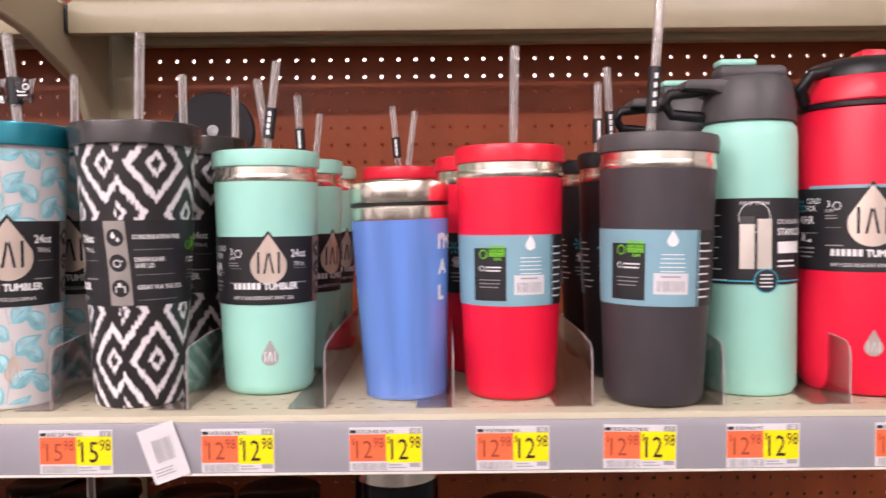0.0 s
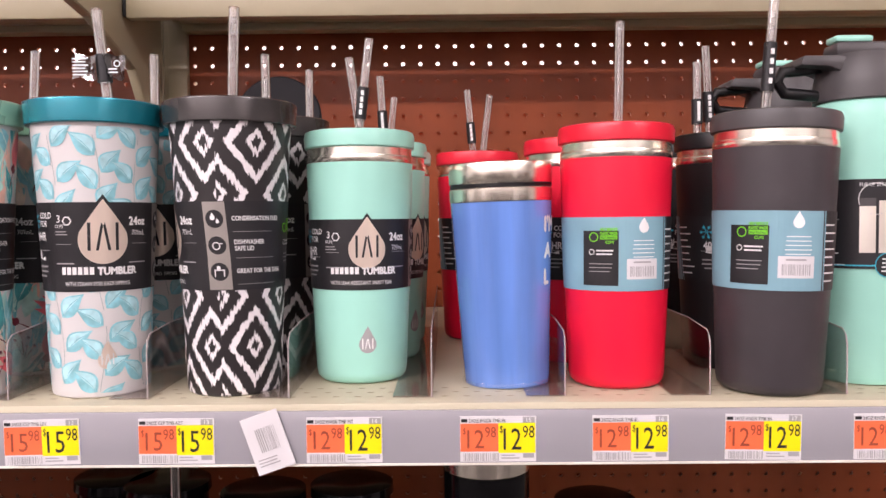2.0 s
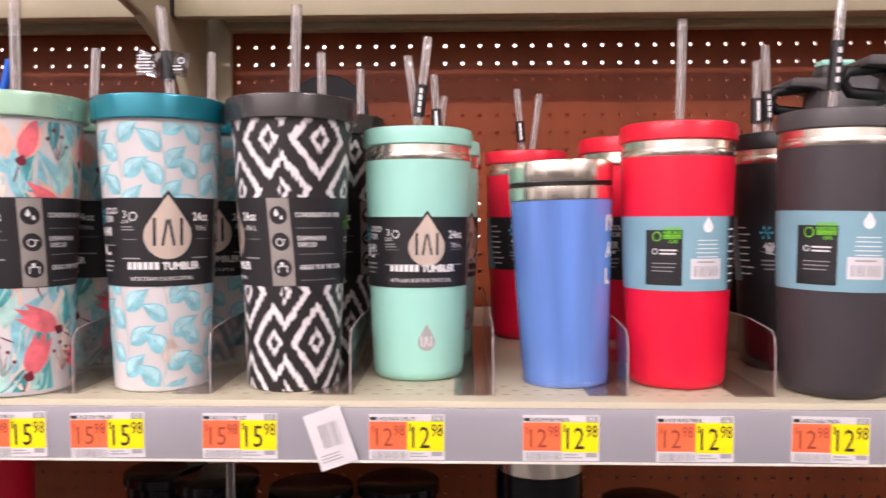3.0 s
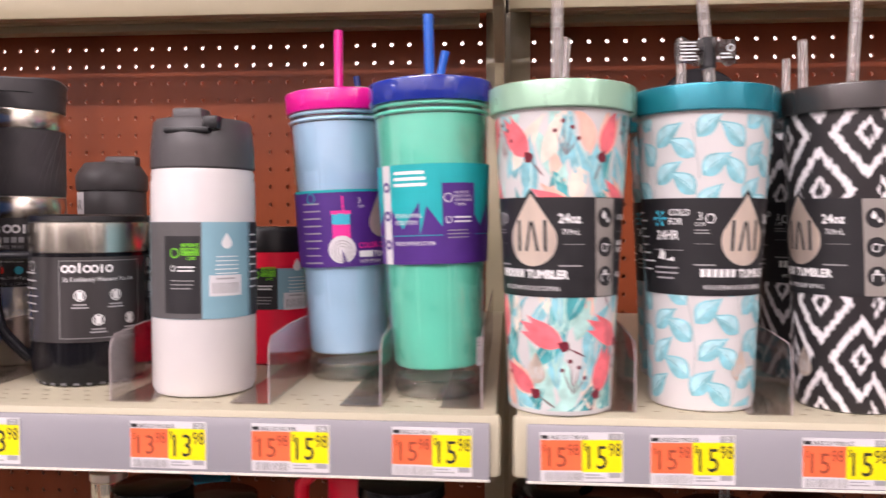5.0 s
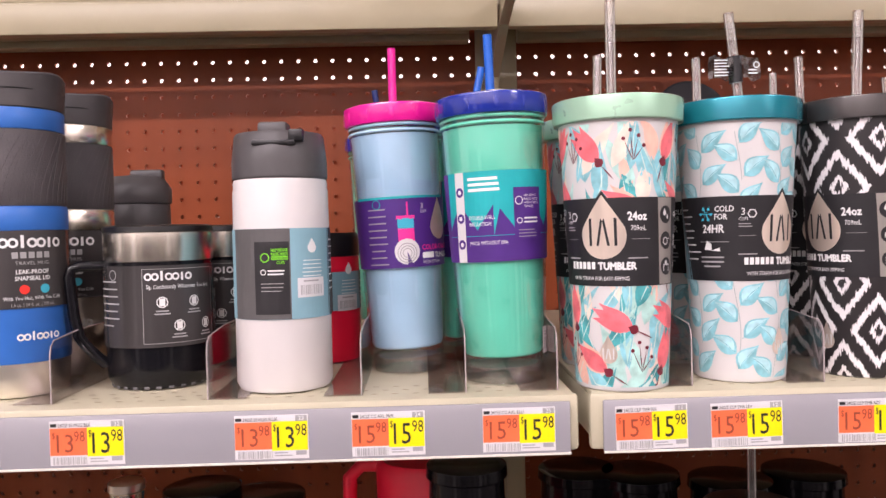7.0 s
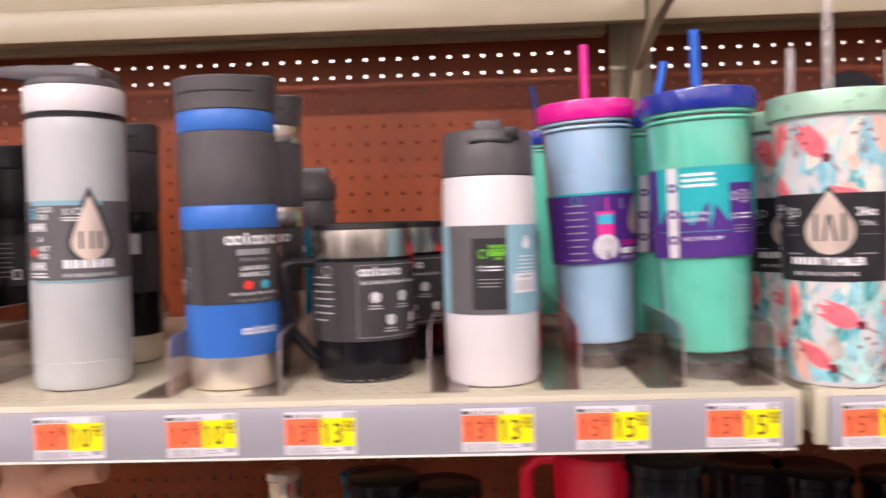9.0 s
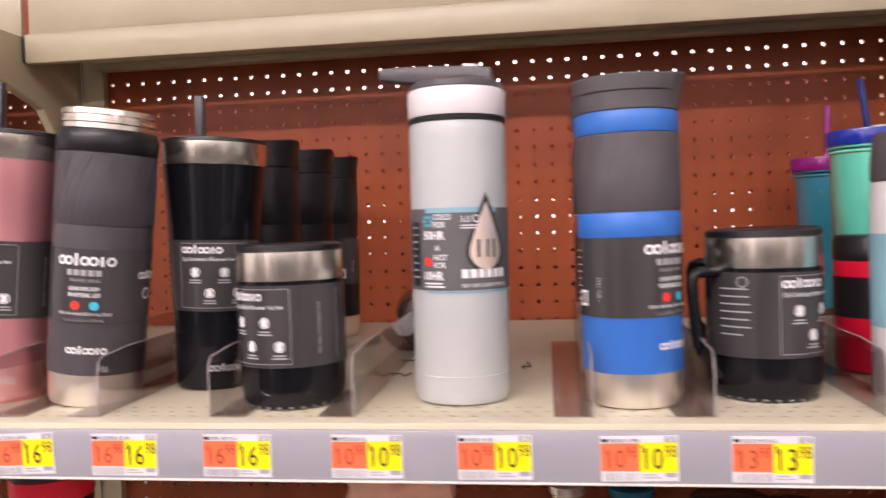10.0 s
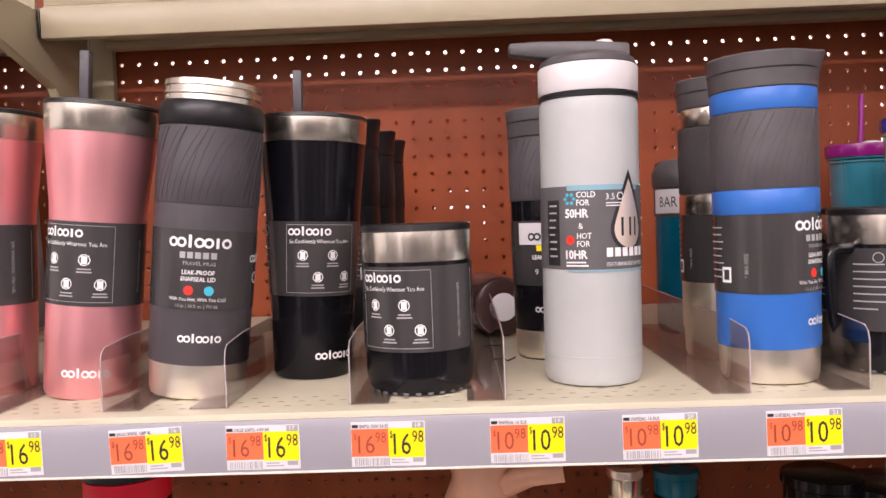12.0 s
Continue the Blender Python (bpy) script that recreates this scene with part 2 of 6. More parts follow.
class Sheet:
    """Flat print, in metres to the right (u) and up (v), sorted by part and ink; later laid on a curved or flat face."""

    def __init__(self):
        self.sets = {}

    def take(self, part_name, ink, layer):
        return self.sets.setdefault((part_name, ink, layer), ([], []))

    def poly(self, pts, ink, layer=1, name="print"):
        vs, fs = self.take(name, ink, layer)
        n = len(vs)
        vs.extend(pts)
        fs.append(tuple(range(n, n + len(pts))))

    def fan(self, centre, pts, ink, layer=1, name="print"):
        vs, fs = self.take(name, ink, layer)
        n = len(vs)
        vs.append(centre)
        vs.extend(pts)
        k = len(pts)
        fs.extend((n, n + 1 + i, n + 1 + (i + 1) % k) for i in range(k))

    def bar(self, u, v, w, h, ink, layer=1, name="print"):
        """A bar with its lower left corner at u, v."""
        k = max(1, int(w / 0.004))
        if name == "panel":
            layer += 0.001 * len(self.sets)
        vs, fs = self.take(name, ink, layer)
        rows_ = max(1, int(h / 0.006))
        for q in range(rows_):
            n = len(vs)
            for i in range(k + 1):
                vs.extend(((u + w * i / k, v + h * q / rows_), (u + w * i / k, v + h * (q + 1) / rows_)))
            fs.extend((n + 2 * i, n + 2 * i + 2, n + 2 * i + 3, n + 2 * i + 1) for i in range(k))

    def ring(self, u, v, r, w, ink, layer=1, name="icon", n=20):
        vs, fs = self.take(name, ink, layer)
        k = len(vs)
        for i in range(n):
            c, s = math.cos(2 * math.pi * i / n), math.sin(2 * math.pi * i / n)
            vs.extend(((u + r * c, v + r * s), (u + (r - w) * c, v + (r - w) * s)))
        fs.extend((k + 2 * i, k + 2 * ((i + 1) % n), k + 2 * ((i + 1) % n) + 1, k + 2 * i + 1) for i in range(n))

    def disc(self, u, v, r, ink, layer=1, name="icon", n=16):
        self.fan((u, v), [(u + r * math.cos(2 * math.pi * i / n), v + r * math.sin(2 * math.pi * i / n)) for i in range(n)], ink, layer, name)

    def text(self, body, u, v, size, ink, layer=2, align=0, squeeze=1.0, turned=False, fat=0.0, width_to=None):
        """Words one size high, from u (align 0), about u (1) or up to u (2)."""
        gv, gf, width = glyphs(body)
        if width_to:
            squeeze = width_to / (width * size)
        vs, fs = self.take("lettering", ink, layer)
        for shift in ((0.0, 0.0),) if not fat else ((-fat, 0.0), (fat, 0.0), (0.0, fat), (0.0, -fat)):
            n = len(vs)
            w = width * size * squeeze
            off = (0, -w / 2, -w)[align]
            for x, y in gv:
                a, b_ = x * size * squeeze + off + shift[0], y * size + shift[1]
                vs.append((u - b_, v + a) if turned else (u + a, v + b_))
            fs.extend(tuple(i + n for i in f) for f in gf)

    def lines(self, u, v, w, count, step, h, ink, layer=2, seed=1, align=0):
        """Lines of writing too small to read."""
        rng = random.Random(seed)
        for i in range(count):
            k = w * rng.uniform(0.7, 1.0)
            self.bar(u + (w - k) / 2 * align, v - i * step, k, h, ink, layer)

    def barcode(self, u, v, w, h, ink=None, layer=2, seed=3):
        rng = random.Random(seed)
        x = u
        while x < u + w:
            k = rng.choice((0.0003, 0.0005, 0.0008))
            self.bar(x, v, k, h, ink or INK_BLACK, layer, "barcode")
            x += k + rng.choice((0.0004, 0.0006, 0.0009))

    def drop(self, u, v, w, h, ink, layer, name="emblem"):
        """A water drop, point up, whose round foot is centred on u, v."""
        r = w / 2
        tip = h - r
        pts = [(u + r * math.cos(radians(-200 + 220 * i / 22)), v + r * math.sin(radians(-200 + 220 * i / 22))) for i in range(23)]
        side = []
        for i in range(1, 7):
            t = i / 7
            x = (1 - t) ** 2 * r * 0.94 + 2 * t * (1 - t) * r * 0.62
            y = (1 - t) ** 2 * r * 0.34 + 2 * t * (1 - t) * tip * 0.5 + t * t * tip
            side.append((x, y))
        pts += [(u + x, v + y) for x, y in side] + [(u, v + tip)] + [(u - x, v + y) for x, y in side[::-1]]
        self.fan((u, v), pts, ink, layer, name)

    def mark(self, u, v, w, h, ink, layer=2, count=7):
        """A maker's mark as a row of plain rounded shapes."""
        step = w / count
        for i in range(count):
            if i % 3 == 2:
                self.bar(u + step * (i + 0.3), v, step * 0.34, h * (1.25 if i == 2 else 1.0), ink, layer, "emblem")
            else:
                self.ring(u + step * (i + 0.5), v + h / 2, h * 0.5, h * 0.24, ink, layer, "emblem", 12)

    def blocks(self, u, v, w, h, ink, layer=2, count=6):
        """A product name as a row of plain upright blocks."""
        step = w / count
        for i in range(count):
            self.bar(u + step * i, v, step * 0.74, h, ink, layer, "emblem")

    def wrap(self, parent, radius, z, turn, lift=0.0007):
        """Lays the sheet round an upright body; radius is a function of height; turn: degrees from the front to the right."""
        made = []
        for (name, ink, layer), (vs, fs) in self.sets.items():
            if name not in ("lettering", "barcode", "panel"):
                vs, fs = self.cut(vs, fs)
            co = []
            for u, v in vs:
                r = radius(z + v) + lift + 0.00007 * layer
                a = radians(turn) + u / r
                co.append((r * math.sin(a), -r * math.cos(a), z + v))
            made.append(self.link(name, co, fs, ink, parent))
        return made

    def cut(self, vs, fs, step=0.003):
        """Cuts flat pieces into upright strips, so that they can follow a curve."""
        if all(max(vs[i][0] for i in f) - min(vs[i][0] for i in f) <= step * 1.5 for f in fs):
            return vs, fs
        out_v, out_f = [], []
        for f in fs:
            todo = [vs[i] for i in f]
            k = math.floor(min(p[0] for p in todo) / step) + 1
            last = max(p[0] for p in todo)
            while k * step < last and len(todo) > 2:
                x, left, right = k * step, [], []
                for p, q in zip(todo, todo[1:] + todo[:1]):
                    (left if p[0] <= x else right).append(p)
                    if (p[0] - x) * (q[0] - x) < 0:
                        m = (x, p[1] + (q[1] - p[1]) * (x - p[0]) / (q[0] - p[0]))
                        left.append(m)
                        right.append(m)
                if len(left) > 2:
                    out_f.append(tuple(range(len(out_v), len(out_v) + len(left))))
                    out_v.extend(left)
                todo = right
                k += 1
            if len(todo) > 2:
                out_f.append(tuple(range(len(out_v), len(out_v) + len(todo))))
                out_v.extend(todo)
        return out_v, out_f

    def flat(self, parent, m, lift=0.0004):
        made = []
        for (name, ink, layer), (vs, fs) in self.sets.items():
            made.append(self.link(name, [m @ Vector((u, -lift - 0.00018 * layer, v)) for u, v in vs], fs, ink, parent))
        return made

    def link(self, name, co, fs, ink, parent):
        me = bpy.data.meshes.new(name)
        me.from_pydata(co, [], fs)
        me.materials.append(ink)
        ob = new(name, me)
        ob.parent = parent
        if name == "panel":
            bm = bmesh.new()
            bm.from_mesh(me)
            bmesh.ops.remove_doubles(bm, verts=bm.verts, dist=0.00002)
            bm.to_mesh(me)
            bm.free()
        else:
            ob["kind"] = "stuff"
        return ob


def seat(x, y, lean_x=0.0, lean_y=0.0, turn=0.0, z=None, size=1.0):
    """A pose on the shelf; lean_x: degrees towards the right, lean_y: backwards."""
    return pose(x, y, SHELF_Z if z is None else z, -lean_y, lean_x, turn) @ Matrix.Scale(size, 4)


SHELF_Z = 1.370
PITCH = 0.0254
FIRST = 0.0366
BAY = 48 * PITCH

# ---- the store round the shelves ----
# floor colour set dark so little light bounces up under the shelves
FLOOR = shader("bounce_cutting_floor_tile", (0.06, 0.055, 0.05), 0.3, var=0.12, scale=30)
PAINT = shader("off_white_store_paint", (0.72, 0.7, 0.67), 0.6, var=0.05, scale=3)

DIM_PAINT = shader("greige_store_paint", (0.72, 0.68, 0.66), 0.6, var=0.1, scale=3)
DARK_PAINT = shader("dark_reflection_panel", (0.035, 0.03, 0.03), 0.6, var=0.1, scale=3)
MID_PAINT = shader("taupe_reflection_panel", (0.25, 0.22, 0.2), 0.6, var=0.1, scale=3)


def structure(name, bm, material, label):
    return tagged(solid(name, bm, material, None, "", 0), label, name.split("_")[0], kind="structure")


structure("floor", box(-7, 7, -4.3, 2.7, -0.1, 0.0), FLOOR, "pale speckled vinyl store floor")
structure("ceiling", box(-7, 7, -4.3, 2.7, 3.7, 3.8), PAINT, "white store ceiling above the aisles")
structure("wall_north", box(-7, 7, 2.7, 2.8, 0, 3.7), PAINT, "plain off-white far store wall")
# this unseen wall is placed and paled to bounce fill at the shelves
structure("wall_south", box(-7, 7, -4.4, -4.3, 0, 3.7), DIM_PAINT, "plain off-white store wall behind the aisle")
# unseen upright panels in place of shelving across the aisle, toned to streak reflections
panel_rng = random.Random(8)
panel_x, panel_k = -7.0, 0
while panel_x < 6.9:
    wide = min(panel_rng.uniform(0.16, 0.75), 7.0 - panel_x)
    panel_k += 1
    structure("wall_run_%d" % panel_k, box(panel_x, panel_x + wide - 0.006, -4.29, -4.2 + panel_rng.uniform(-0.02, 0.06), 0, 1.48),
              panel_rng.choice((DARK_PAINT, DARK_PAINT, DARK_PAINT, MID_PAINT, DIM_PAINT)), "plain upright panel of the run across the aisle")
    panel_x += wide
structure("wall_east", box(7, 7.1, -4.3, 2.7, 0, 3.7), PAINT, "plain off-white store end wall")
structure("wall_west", box(-7.1, -7, -4.3, 2.7, 0, 3.7), PAINT, "plain off-white store end wall")


def pegboard(name, bay, y, label, skip=0):
    """A sheet of hardboard with a hole every inch each way, drilled through."""
    cols, rows_ = 46, 42 - skip
    hole, deep, n = 0.0031, 0.005, 8
    vs, fs, mats = [], [], []
    x_first, z_first = FIRST + bay * BAY, 1.75 + (3 - skip) * PITCH
    half = PITCH / 2
    corner = [(1, 0), (1, 1), (0, 1), (-1, 1), (-1, 0), (-1, -1), (0, -1), (1, -1)]
    for c in range(cols):
        for r in range(rows_):
            cx, cz = x_first + c * PITCH, z_first - r * PITCH
            k = len(vs)
            wide = [half if 0 < c < cols - 1 else (half if (c == 0) == (sx > 0) else FIRST - 0.012) for sx in (1, -1)]
            for a, b_ in corner:
                vs.append((cx + (a * wide[0] if a > 0 else a * wide[1]), y, cz + b_ * half))
            for i in range(n):
                t = 2 * math.pi * i / n
                vs.append((cx + hole * math.cos(t), y, cz + hole * math.sin(t)))
            for i in range(n):
                t = 2 * math.pi * i / n
                vs.append((cx + hole * math.cos(t), y + deep, cz + hole * math.sin(t)))
            for i in range(n):
                j = (i + 1) % n
                fs.append((k + i, k + 8 + i, k + 8 + j, k + j))
                fs.append((k + 8 + i, k + 16 + i, k + 16 + j, k + 8 + j))
                mats.extend((0, 1))
    me = bpy.data.meshes.new(name)
    me.from_pydata(vs, [], fs)
    me.materials.append(BOARD)
    me.materials.append(BOARD_CORE)
    me.polygons.foreach_set("material_index", mats)
    return tagged(new(name, me), label, "pegboard", kind="structure")


for i, bay in enumerate((-2, -1, 0)):
    pegboard("wall_pegboard_%d" % (i + 1), bay, 0.0, "glossy brown hardboard pegboard with an inch grid of holes")
    pegboard("wall_rear_pegboard_%d" % (i + 1), bay, 0.112, "brown hardboard pegboard of the aisle behind", 4)

# added panel: keeps the rear lamps from spilling over the pegboards
structure("wall_back_panel", box(-2 * BAY, BAY, 0.0, 0.005, 1.8395, 2.2), BOARD, "plain brown hardboard above the pegboards")

# shelf uprights, one at each joint between bays
for x in (-BAY, 0.0, BAY):
    up = thing("shelf_upright", "cream powder-coated slotted steel upright between two pegboards", "upright", pose(x, 0, 0), "shelf uprights")
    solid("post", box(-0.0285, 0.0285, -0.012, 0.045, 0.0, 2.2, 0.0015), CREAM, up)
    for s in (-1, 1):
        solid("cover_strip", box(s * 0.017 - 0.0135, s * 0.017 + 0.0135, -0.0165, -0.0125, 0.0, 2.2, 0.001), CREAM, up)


def shelf(bay, z, front, low):
    """A steel shelf pan with its label holder, stiffeners and two hidden side brackets."""
    x0, x1 = bay * BAY + 0.008, (bay + 1) * BAY - 0.006
    sh = thing("shelf", "cream steel store shelf with a grey plastic price rail", "shelf", pose(0, 0, 0), "store shelves")
    solid("pan", box(x0, x1, front + 0.008, -0.02, z - 0.004, z, 0.0012), CREAM_PAN, sh)
    solid("front_lip", box(x0 - 0.003, x1 + 0.003, front + 0.0015, front + 0.0095, z - 0.042, z + 0.0002, 0.0035), CREAM_PAN, sh)
    for x in (x0 + 0.002, x1 - 0.002):
        solid("side_flange", box(x - 0.0015, x + 0.0015, front + 0.01, -0.03, z - 0.036, z - 0.0045, 0.0005), CREAM_PAN, sh)
    solid("stiffener", box(x0 + 0.01, x1 - 0.01, -0.35, -0.28, z - 0.03, z - 0.0045, 0.004), CREAM, sh)
    rail = solid("price_rail", box(x0 + 0.006, x1 - 0.004, front - 0.0025, front + 0.001, z - 0.0425, z - 0.0045, 0.0012), RAIL, sh, "glossy grey plastic label holder")
    solid("rail_edge", box(x0 + 0.006, x1 - 0.004, front - 0.0035, front - 0.0025, z - 0.0432, z - 0.0415, 0.0003), RAIL_EDGE, rail)
    if low:
        bm = bmesh.new()
        for row, y in enumerate((front + 0.02, front + 0.034, front + 0.048)):
            for k in range(74):
                x = x0 + 0.03 + k * 0.0158 + (row % 2) * 0.0079
                q = [bm.verts.new((x + 0.0028 * math.cos(a * math.pi / 4), y + 0.0013 * math.sin(a * math.pi / 4), z + 0.0004)) for a in range(8)]
                bm.faces.new(q)
        tagged(solid("perforation", bm, shader("punched_slot", (0.32, 0.27, 0.18), 0.7), sh, "rows of small punched slots", 0), kind="stuff")
    return sh


for bay in (-2, -1, 0):
    shelf(bay, SHELF_Z, -0.614, True)
    shelf(bay, 0.86, -0.60, False)


def upper_shelf(bay):
    x0, x1 = bay * BAY + 0.001, (bay + 1) * BAY - 0.010
    sh = thing("shelf", "cream steel shelf seen from below, on sloping brackets", "shelf", pose(0, 0, 0), "upper shelves")
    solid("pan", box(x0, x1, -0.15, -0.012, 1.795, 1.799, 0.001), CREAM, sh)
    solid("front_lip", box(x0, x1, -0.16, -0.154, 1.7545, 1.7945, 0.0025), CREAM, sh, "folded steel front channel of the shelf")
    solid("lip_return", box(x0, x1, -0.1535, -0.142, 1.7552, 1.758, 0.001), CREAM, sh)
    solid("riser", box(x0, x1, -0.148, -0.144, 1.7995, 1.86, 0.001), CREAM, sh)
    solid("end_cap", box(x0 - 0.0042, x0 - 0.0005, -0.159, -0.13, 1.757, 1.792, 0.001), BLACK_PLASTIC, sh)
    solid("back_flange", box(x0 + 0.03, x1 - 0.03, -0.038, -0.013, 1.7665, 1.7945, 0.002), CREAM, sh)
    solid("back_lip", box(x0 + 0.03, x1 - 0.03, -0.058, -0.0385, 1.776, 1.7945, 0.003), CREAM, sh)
    return sh


def bracket(x, thick=0.0022):
    """A sloping steel plate with a bent lower edge, hooked into an upright."""
    br = thing("shelf_bracket", "cream steel shelf bracket with a folded sloping edge", "bracket", pose(x, 0, 0), "shelf brackets")
    outline = [(-0.018, 1.60), (-0.05, 1.615), (-0.115, 1.70), (-0.24, 1.738), (-0.34, 1.752), (-0.36, 1.793), (-0.018, 1.793)]
    bm = bmesh.new()
    a = [bm.verts.new((-thick / 2, y, z)) for y, z in outline]
    b_ = [bm.verts.new((thick / 2, y, z)) for y, z in outline]
    bm.faces.new(a)
    bm.faces.new(b_[::-1])
    for i in range(len(a)):
        bm.faces.new((a[i], b_[i], b_[(i + 1) % len(a)], a[(i + 1) % len(a)]))
    bmesh.ops.recalc_face_normals(bm, faces=bm.faces)
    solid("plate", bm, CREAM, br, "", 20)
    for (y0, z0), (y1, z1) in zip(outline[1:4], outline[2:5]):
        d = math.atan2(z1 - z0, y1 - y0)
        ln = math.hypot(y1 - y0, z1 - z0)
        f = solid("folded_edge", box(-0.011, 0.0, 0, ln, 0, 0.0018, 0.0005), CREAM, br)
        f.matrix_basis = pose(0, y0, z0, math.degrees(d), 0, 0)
    return br


for bay in (-2, -1, 0):
    upper_shelf(bay)
for x in (-BAY, 0.0, BAY):
    bracket(x - 0.006)

# ---- price tags on the rail ----


INK_BROWN = shader("brown_ink", (0.3, 0.06, 0.03), 0.5)


def price_tag(x, price, number, words, z=1.3452, lean=0.0, bay_front=-0.6167):
    tag = thing("price_tag", "white shelf price tag with orange and yellow price fields", "price tag", pose(x, bay_front, z, 0, lean, 0) @ Matrix.Diagonal((1.05, 1.0, 1.03, 1.0)), "price tags")
    card = solid("card", box(-0.0252, 0.0252, -0.0004, 0.0004, -0.0155, 0.0155), PAPER_WHITE, tag, "", 0)
    s = Sheet()
    s.bar(-0.025, -0.0085, 0.0252, 0.0192, TAG_ORANGE, 1)
    s.bar(0.0002, -0.0095, 0.0245, 0.0205, TAG_YELLOW, 1)
    dollars, cents = price.split(".")
    s.text("$", -0.0234, 0.0035, 0.0062, INK_BROWN, 2, squeeze=0.7)
    s.text(dollars, -0.0205, -0.0062, 0.0182, INK_BROWN, 2, width_to=0.0112)
    s.text(cents, -0.0086, 0.0012, 0.0105, INK_BROWN, 2, width_to=0.0072)
    s.text("$", 0.0012, 0.0045, 0.0068, INK_BLACK, 2, squeeze=0.65)
    s.text(dollars, 0.0036, -0.0073, 0.0212, INK_BLACK, 2, width_to=0.0118)
    s.text(cents, 0.0164, 0.0008, 0.012, INK_BLACK, 2, width_to=0.0076)
    s.bar(-0.0245, 0.0116, 0.0042, 0.0022, INK_BLACK, 2)
    s.text(words, -0.0194, 0.0114, 0.0035, INK_BLACK, 2, squeeze=0.78)
    s.bar(0.0165, 0.0108, 0.0078, 0.0042, INK_GREY, 1)
    s.text(number, 0.0204, 0.0115, 0.0042, INK_WHITE, 2, 1)
    s.barcode(-0.023, -0.0148, 0.023, 0.0052, INK_GREY, 2, seed=len(number) + int(float(price)) + int(x * 100))
    s.bar(0.002, -0.0115, 0.009, 0.0008, INK_GREY, 2)
    s.bar(0.002, -0.0134, 0.012, 0.0008, INK_GREY, 2)
    s.bar(0.0165, -0.0128, 0.0072, 0.003, INK_GREY, 2)
    s.flat(card, Matrix.Identity(4))
    return tag


for x, price, number, lean, words in (
        (-1.018, "16.98", "15", -1, "TUMB BLK"), (-0.9157, "16.98", "16", -2, "24OZ SNPSL GRP BL"), (-0.8312, "16.98", "17", 0, "24OZ SNPSL GRP BK"),
        (-0.7413, "16.98", "18", 0.3, "SNPSL GRP 24 SS"), (-0.6421, "10.98", "19", 0, "SNPSEAL 16 BLK"), (-0.5486, "10.98", "20", -0.5, "SNPSEAL 16 BLK"),
        (-0.4477, "10.98", "21", -1, "SNPSEAL 16 PNK"), (-0.3586, "13.98", "22", 0, "24OZ SS MUG BLK"), (-0.227, "13.98", "23", 0, "24OZ SS MUG BLUE"),
        (-0.1428, "15.98", "24", 0, "24OZ CC AXL PRPL"), (-0.0479, "15.98", "25", 0, "24OZ CC AXL BLU"), (0.0493, "15.98", "11", -1, "24OZ CLP TMB FLR"),
        (0.1195, "15.98", "12", -1, "24OZ CLP TMB LEV"), (0.2138, "15.98", "13", 0, "24OZ CLP TMB AZT"), (0.3312, "12.98", "14", 0, "24OZ RNGR TMB MT"),
        (0.4384, "12.98", "15", 0, "24OZ RNGR TMB PK"), (0.5306, "12.98", "16", 0, "24OZ RNGR TMB BL"), (0.6228, "12.98", "17", 1, "24OZ RNGR TMB BK"),
        (0.712, "12.98", "18", 0, "24OZ RNGR MT"), (0.82, "12.98", "19", 0, "24OZ RNGR RD")):
    price_tag(x, price, number, words, 1.3452 if x > 0 else 1.3462, lean)

loose = thing("paper_tag", "crooked white paper tag with a barcode hanging over the rail", "paper tag", pose(0.278, -0.6185, 1.3445, 0, -19, 0))
card = solid("card", box(-0.0135, 0.0135, -0.0004, 0.0004, -0.0205, 0.0205), PAPER_WHITE, loose, "", 0)
s = Sheet()
s.barcode(-0.006, -0.006, 0.0135, 0.017, INK_GREY, 2, 5)
s.lines(-0.0105, -0.011, 0.018, 3, 0.0022, 0.0008, INK_GREY, 2, 4)
s.flat(card, Matrix.Identity(4))

# ---- shelf dividers ----


FIN_EDGE = shader("cut_acrylic_edge", (0.42, 0.36, 0.36), 0.2)


def divider(x, side, front=-0.598, length=0.36):
    dv = thing("shelf_divider", "clear smoky plastic L-shaped shelf divider", "divider", pose(x, front, SHELF_Z), "shelf dividers")
    outline = [(0, 0.0006), (0, 0.036), (0.002, 0.043), (0.007, 0.047), (0.05, 0.05), (length, 0.05), (length, 0.0006)]
    bm = bmesh.new()
    a = [bm.verts.new((-0.0006, y, z)) for y, z in outline]
    b_ = [bm.verts.new((0.0006, y, z)) for y, z in outline]
    bm.faces.new(a)
    bm.faces.new(b_[::-1])
    for i in range(len(a)):
        bm.faces.new((a[i], b_[i], b_[(i + 1) % len(a)], a[(i + 1) % len(a)]))
    bmesh.ops.recalc_face_normals(bm, faces=bm.faces)
    fin = solid("fin", bm, ACRYLIC, dv, "", 25)
    solid("fin_edge", tube([(0, y, z) for y, z in outline[:6]], 0.00055, 6), FIN_EDGE, fin, "pale cut edge of the plastic", 0)
    solid("foot", box(min(0.001, side * 0.028), max(-0.001, side * 0.028), 0, length, 0.0005, 0.0017), ACRYLIC, dv, "", 0)
    return dv


for x, side in ((-1.062, 1), (-0.955, 1), (-0.862, -1), (-0.77, 1), (-0.656, -1), (-0.478, -1), (-0.392, -1), (-0.277, 1), (-0.163, -1), (-0.085, -1), (-0.016, -1),
                (0.086, -1), (0.187, -1), (0.289, -1), (0.392, -1), (0.488, -1), (0.592, -1), (0.69, -1), (0.785, -1)):
    divider(x, side)

# ---- drinkware builders ----


def drink(name, label, m, group=""):
    return thing(name, label, name.replace("_", " "), m, group)


